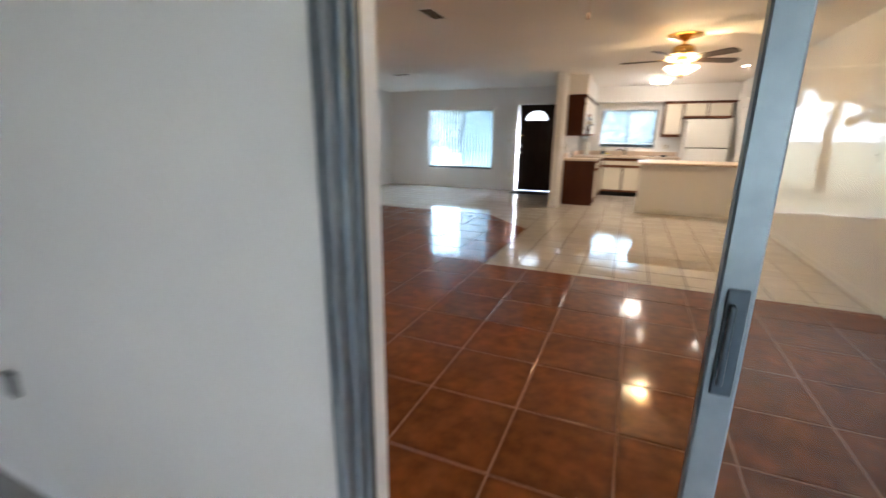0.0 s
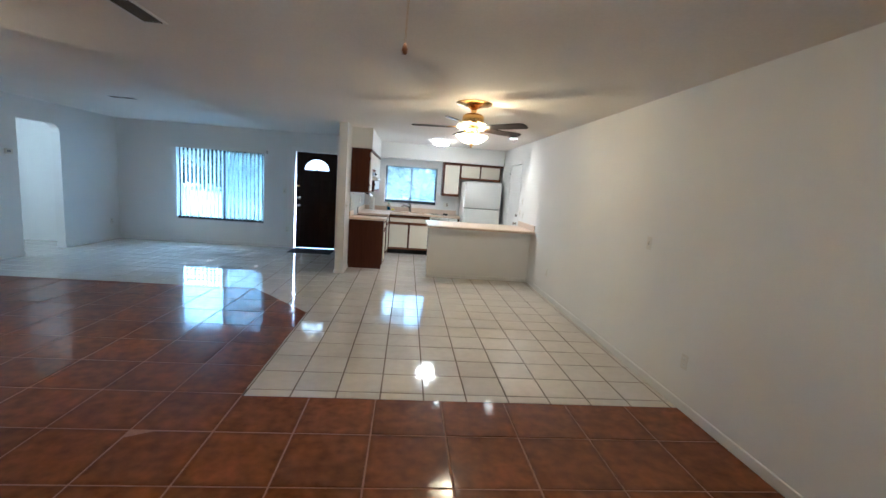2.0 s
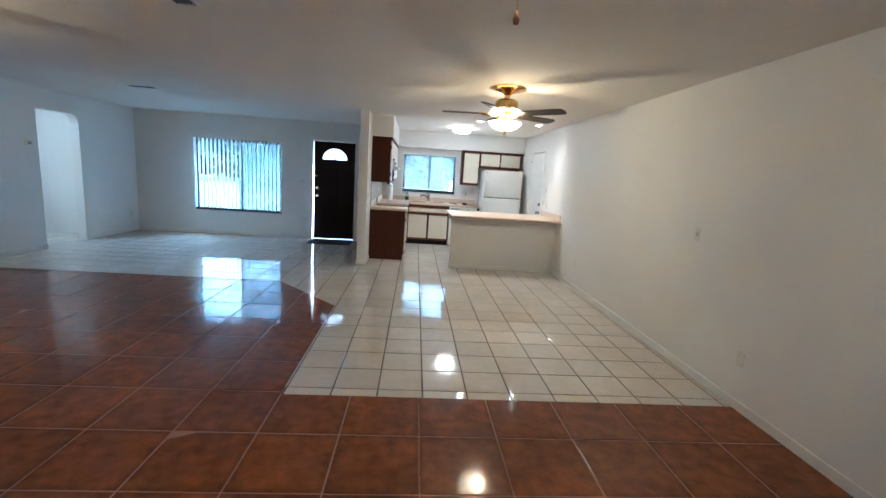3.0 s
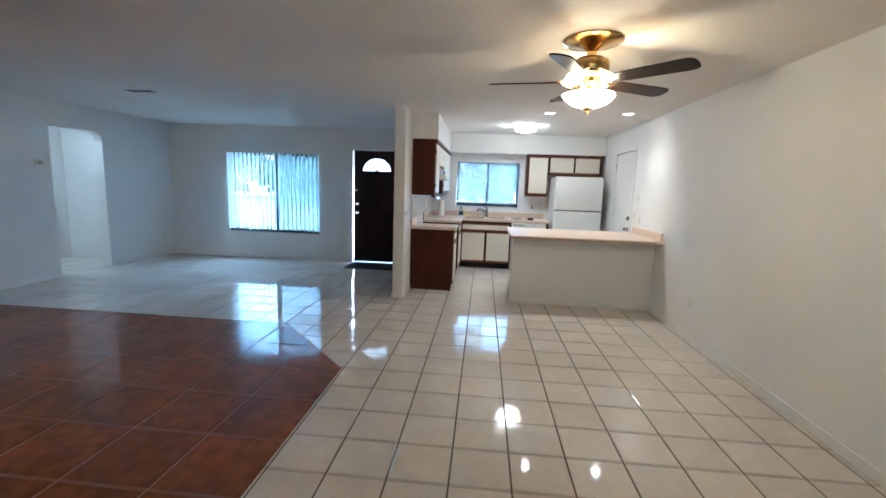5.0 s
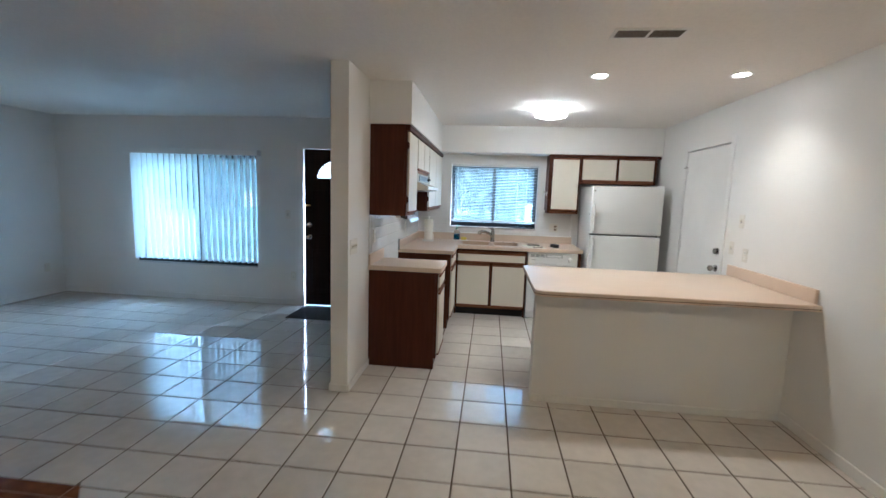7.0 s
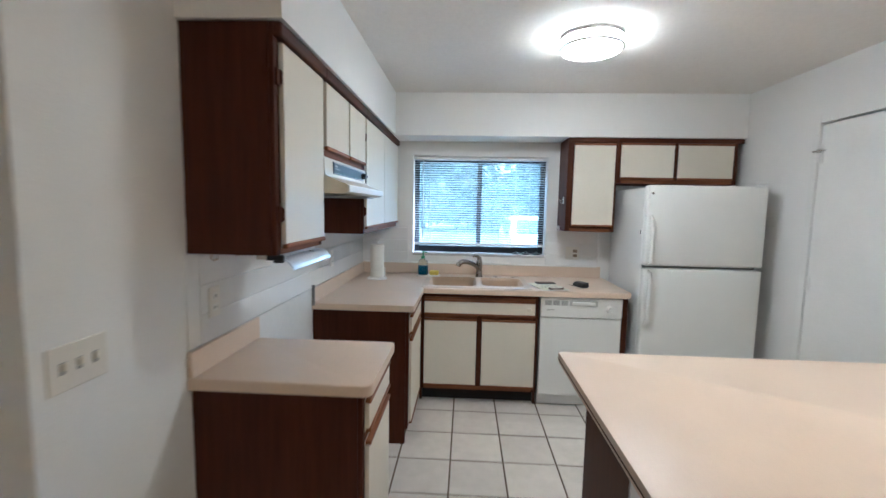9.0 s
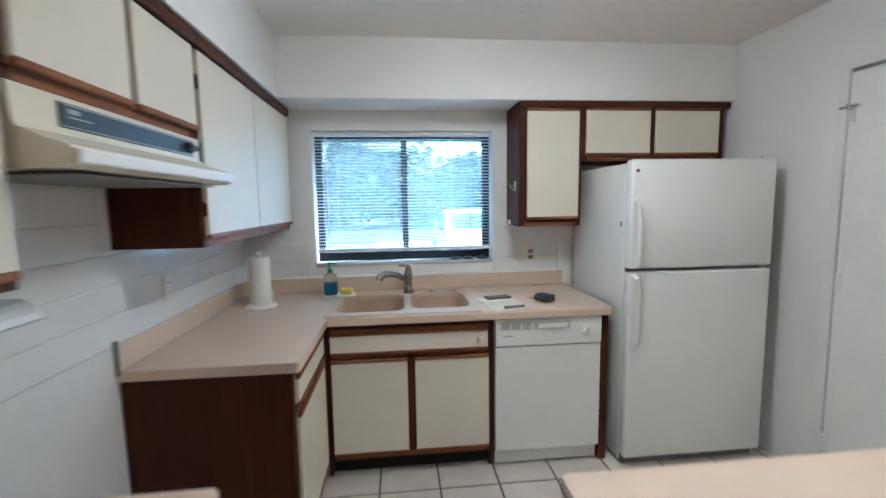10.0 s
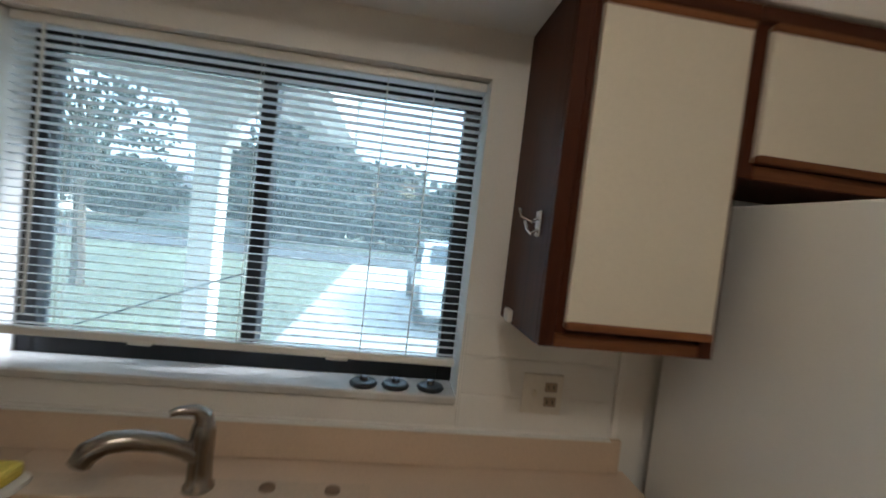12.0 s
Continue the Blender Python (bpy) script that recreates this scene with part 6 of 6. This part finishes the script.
part("bumper", boxes((-0.86, 0.86, -2.36, -2.24, 0.30, 0.48), bevel=0.03, seg=2), CAR_PAINT, car, local=True)
for x in (-0.80, 0.56):
    part("headlight", boxes((x, x + 0.24, -2.30, -2.25, 0.60, 0.72), bevel=0.01), PALE_GREY, car, "clear headlight", local=True)
for x in (-0.99, 0.86):
    part("mirror", boxes((x, x + 0.13, -0.72, -0.62, 1.0, 1.12), bevel=0.02, seg=2), BLACK, car, "black door mirror", local=True)
for x in (-0.86, 0.86):
    for y in (-1.45, 1.5):
        wh = part("wheel", lathe([(0.0, -0.1), (0.20, -0.1), (0.21, -0.09), (0.21, 0.09), (0.20, 0.1), (0.0, 0.1)], (x, y, 0.33), 24, axis="X"), CHROME, car, local=True, smooth=True)
        part("tyre", lathe([(0.21, -0.11), (0.31, -0.11), (0.33, -0.08), (0.33, 0.08), (0.31, 0.11), (0.21, 0.11)], (x, y, 0.33), 24, axis="X"), BLACK, wh, local=True, smooth=True)


# ---- floor: grout bed and single tiles ----
RX, RY, CUT = -1.06, 3.835, (6.79, -1.97, 5.81)     # edge of the terracotta field: x, y, and the cut corner
fl = thing("floor", (0, 0, 0), "tiled floor of white and terracotta glazed squares", "floor", kind="structure")
part("grout_bed", boxes((WX - 1.6, EX + 0.01, 0.44, KN + 0.05, -0.10, -0.0032)), GROUT, fl, "brown grout between the white tiles")
bed = slab([(WX, SY), (EX, SY), (EX, RY), (RX, RY), (RX, CUT[2]), (CUT[1], CUT[0]), (WX, CUT[0])], -0.0070, -0.0022)
part("terracotta_grout_bed", bed, RED_GROUT, fl, "reddish grout between the terracotta tiles")


def clip(poly, nx, ny, c_):
    """The part of a convex polygon where nx * x + ny * y >= c_."""
    out = []
    for (x0, y0), (x1, y1) in zip(poly, poly[1:] + poly[:1]):
        a, b = nx * x0 + ny * y0 - c_, nx * x1 + ny * y1 - c_
        if a >= 0:
            out.append((x0, y0))
        if a * b < 0:
            k = a / (a - b)
            out.append((x0 + k * (x1 - x0), y0 + k * (y1 - y0)))
    return out


def area(p):
    return 0.5 * sum(x0 * y1 - x1 * y0 for (x0, y0), (x1, y1) in zip(p, p[1:] + p[:1])) if len(p) > 2 else 0.0


dxy = math.hypot(CUT[1] - RX, CUT[0] - CUT[2])
DN = ((CUT[0] - CUT[2]) / dxy, (RX - CUT[1]) / dxy)          # points from terracotta to white across the cut corner
DC = DN[0] * RX + DN[1] * CUT[2]
GAP = 0.0050


def tile_mesh(bm, poly, cx, cy):
    """A plate with a softly rounded top edge."""
    a = area(poly)
    inner = [(x + (mx - x) * 0.016, y + (my - y) * 0.016) for mx, my in [(sum(p[0] for p in poly) / len(poly), sum(p[1] for p in poly) / len(poly))] for x, y in poly]
    lo = [bm.verts.new((x - cx, y - cy, -0.0090)) for x, y in poly]
    hi = [bm.verts.new((x - cx, y - cy, 0.0)) for x, y in inner]
    mid = [bm.verts.new((x - cx, y - cy, -0.0012)) for x, y in poly]
    n = len(poly)
    bm.faces.new(hi)
    for i in range(n):
        j = (i + 1) % n
        bm.faces.new((mid[i], mid[j], hi[j], hi[i]))
        bm.faces.new((lo[i], lo[j], mid[j], mid[i]))


def lay(name, material, px, py, ox, oy, keep, limit, near, label):
    shared, rest, made = None, bmesh.new(), 0
    i0, i1 = math.floor((WX - 1.5 - ox) / px), math.ceil((EX - ox) / px)
    j0, j1 = math.floor((SY - oy) / py), math.ceil((KN - oy) / py)
    for i in range(i0, i1):
        for j in range(j0, j1):
            x0, y0 = ox + i * px, oy + j * py
            g = GAP
            cell = [(x0 + g, y0 + g), (x0 + px - g, y0 + g), (x0 + px - g, y0 + py - g), (x0 + g, y0 + py - g)]
            full = area(cell)
            poly = keep(cell, x0 + px / 2, y0 + py / 2)
            if not poly or area(poly) < 0.02 * full:
                continue
            cx, cy = x0 + px / 2, y0 + py / 2
            if near(cx, cy) and made < limit:
                made += 1
                if abs(area(poly) - full) < 1e-6:
                    if shared is None:
                        bm = bmesh.new()
                        tile_mesh(bm, poly, cx, cy)
                        shared = bpy.data.meshes.new(name)
                        bm.to_mesh(shared)
                        bm.free()
                        shared.materials.append(material)
                    me = shared
                else:
                    bm = bmesh.new()
                    tile_mesh(bm, poly, cx, cy)
                    me = bpy.data.meshes.new(name)
                    bm.to_mesh(me)
                    bm.free()
                    me.materials.append(material)
                o = new(name, me)
                o.parent = fl
                o.location = (cx, cy, tiles_rng.uniform(-0.0006, 0.0002))
                o.rotation_euler = (tiles_rng.gauss(0, 0.0024), tiles_rng.gauss(0, 0.0024), 0)
            else:
                tile_mesh(rest, poly, 0, 0)
    if rest.verts:
        tagged(part(name + "s", rest, material, fl, label), kind="stuff")
    else:
        rest.free()


tiles_rng = random.Random(21)


def in_room(p, cx, cy):
    """Trims a tile to the walls."""
    if cy > 8.10 and cy < 8.93 and cx < WX:
        p = clip(p, 1, 0, -7.3)
    elif cx < WX:
        if 7.47 < cy < 9.55 and cx < WX - 0.14:
            p = clip(clip(p, 1, 0, -7.3), -1, 0, -(WX - 0.14))
        else:
            return clip(p, 1, 0, WX + 0.002)
    p = clip(clip(p, -1, 0, -(EX - 0.002)), 0, 1, SY + 0.002)
    return clip(p, 0, -1, -(KN if cx > PX1 else LN))


def white(p, cx, cy):
    p = in_room(p, cx, cy)
    if not p:
        return p
    if cy < CUT[0] + 0.17:
        if cx > RX - 0.157 and cy < CUT[2]:
            p = clip(clip(p, 1, 0, RX), 0, 1, RY)
        elif cx > CUT[1]:
            p = clip(clip(p, *DN, DC), 0, 1, RY)
        else:
            p = clip(p, 0, 1, CUT[0])
    return p


def red(p, cx, cy):
    p = in_room(p, cx, cy)
    if not p:
        return p
    p = clip(p, 0, -1, -CUT[0])
    if cx > RX - 0.0:
        return clip(p, 0, -1, -RY) if cy < RY + 0.02 or cx > RX + 0.24 else clip(clip(p, -1, 0, -RX), -DN[0], -DN[1], -DC)
    if cy > RY:
        p = clip(p, -1, 0, -RX)
    return clip(p, -DN[0], -DN[1], -DC)


lay("terracotta_tile", RED_TILE, 0.47, 0.4735, -0.116, 3.39, red, 300, lambda x, y: True, "terracotta tiles")
lay("white_tile", WHITE_TILE, 0.319, 0.317, -0.088, 6.79, white, 300, lambda x, y: x > -2.9 and y < 9.9, "white floor tiles farther off")
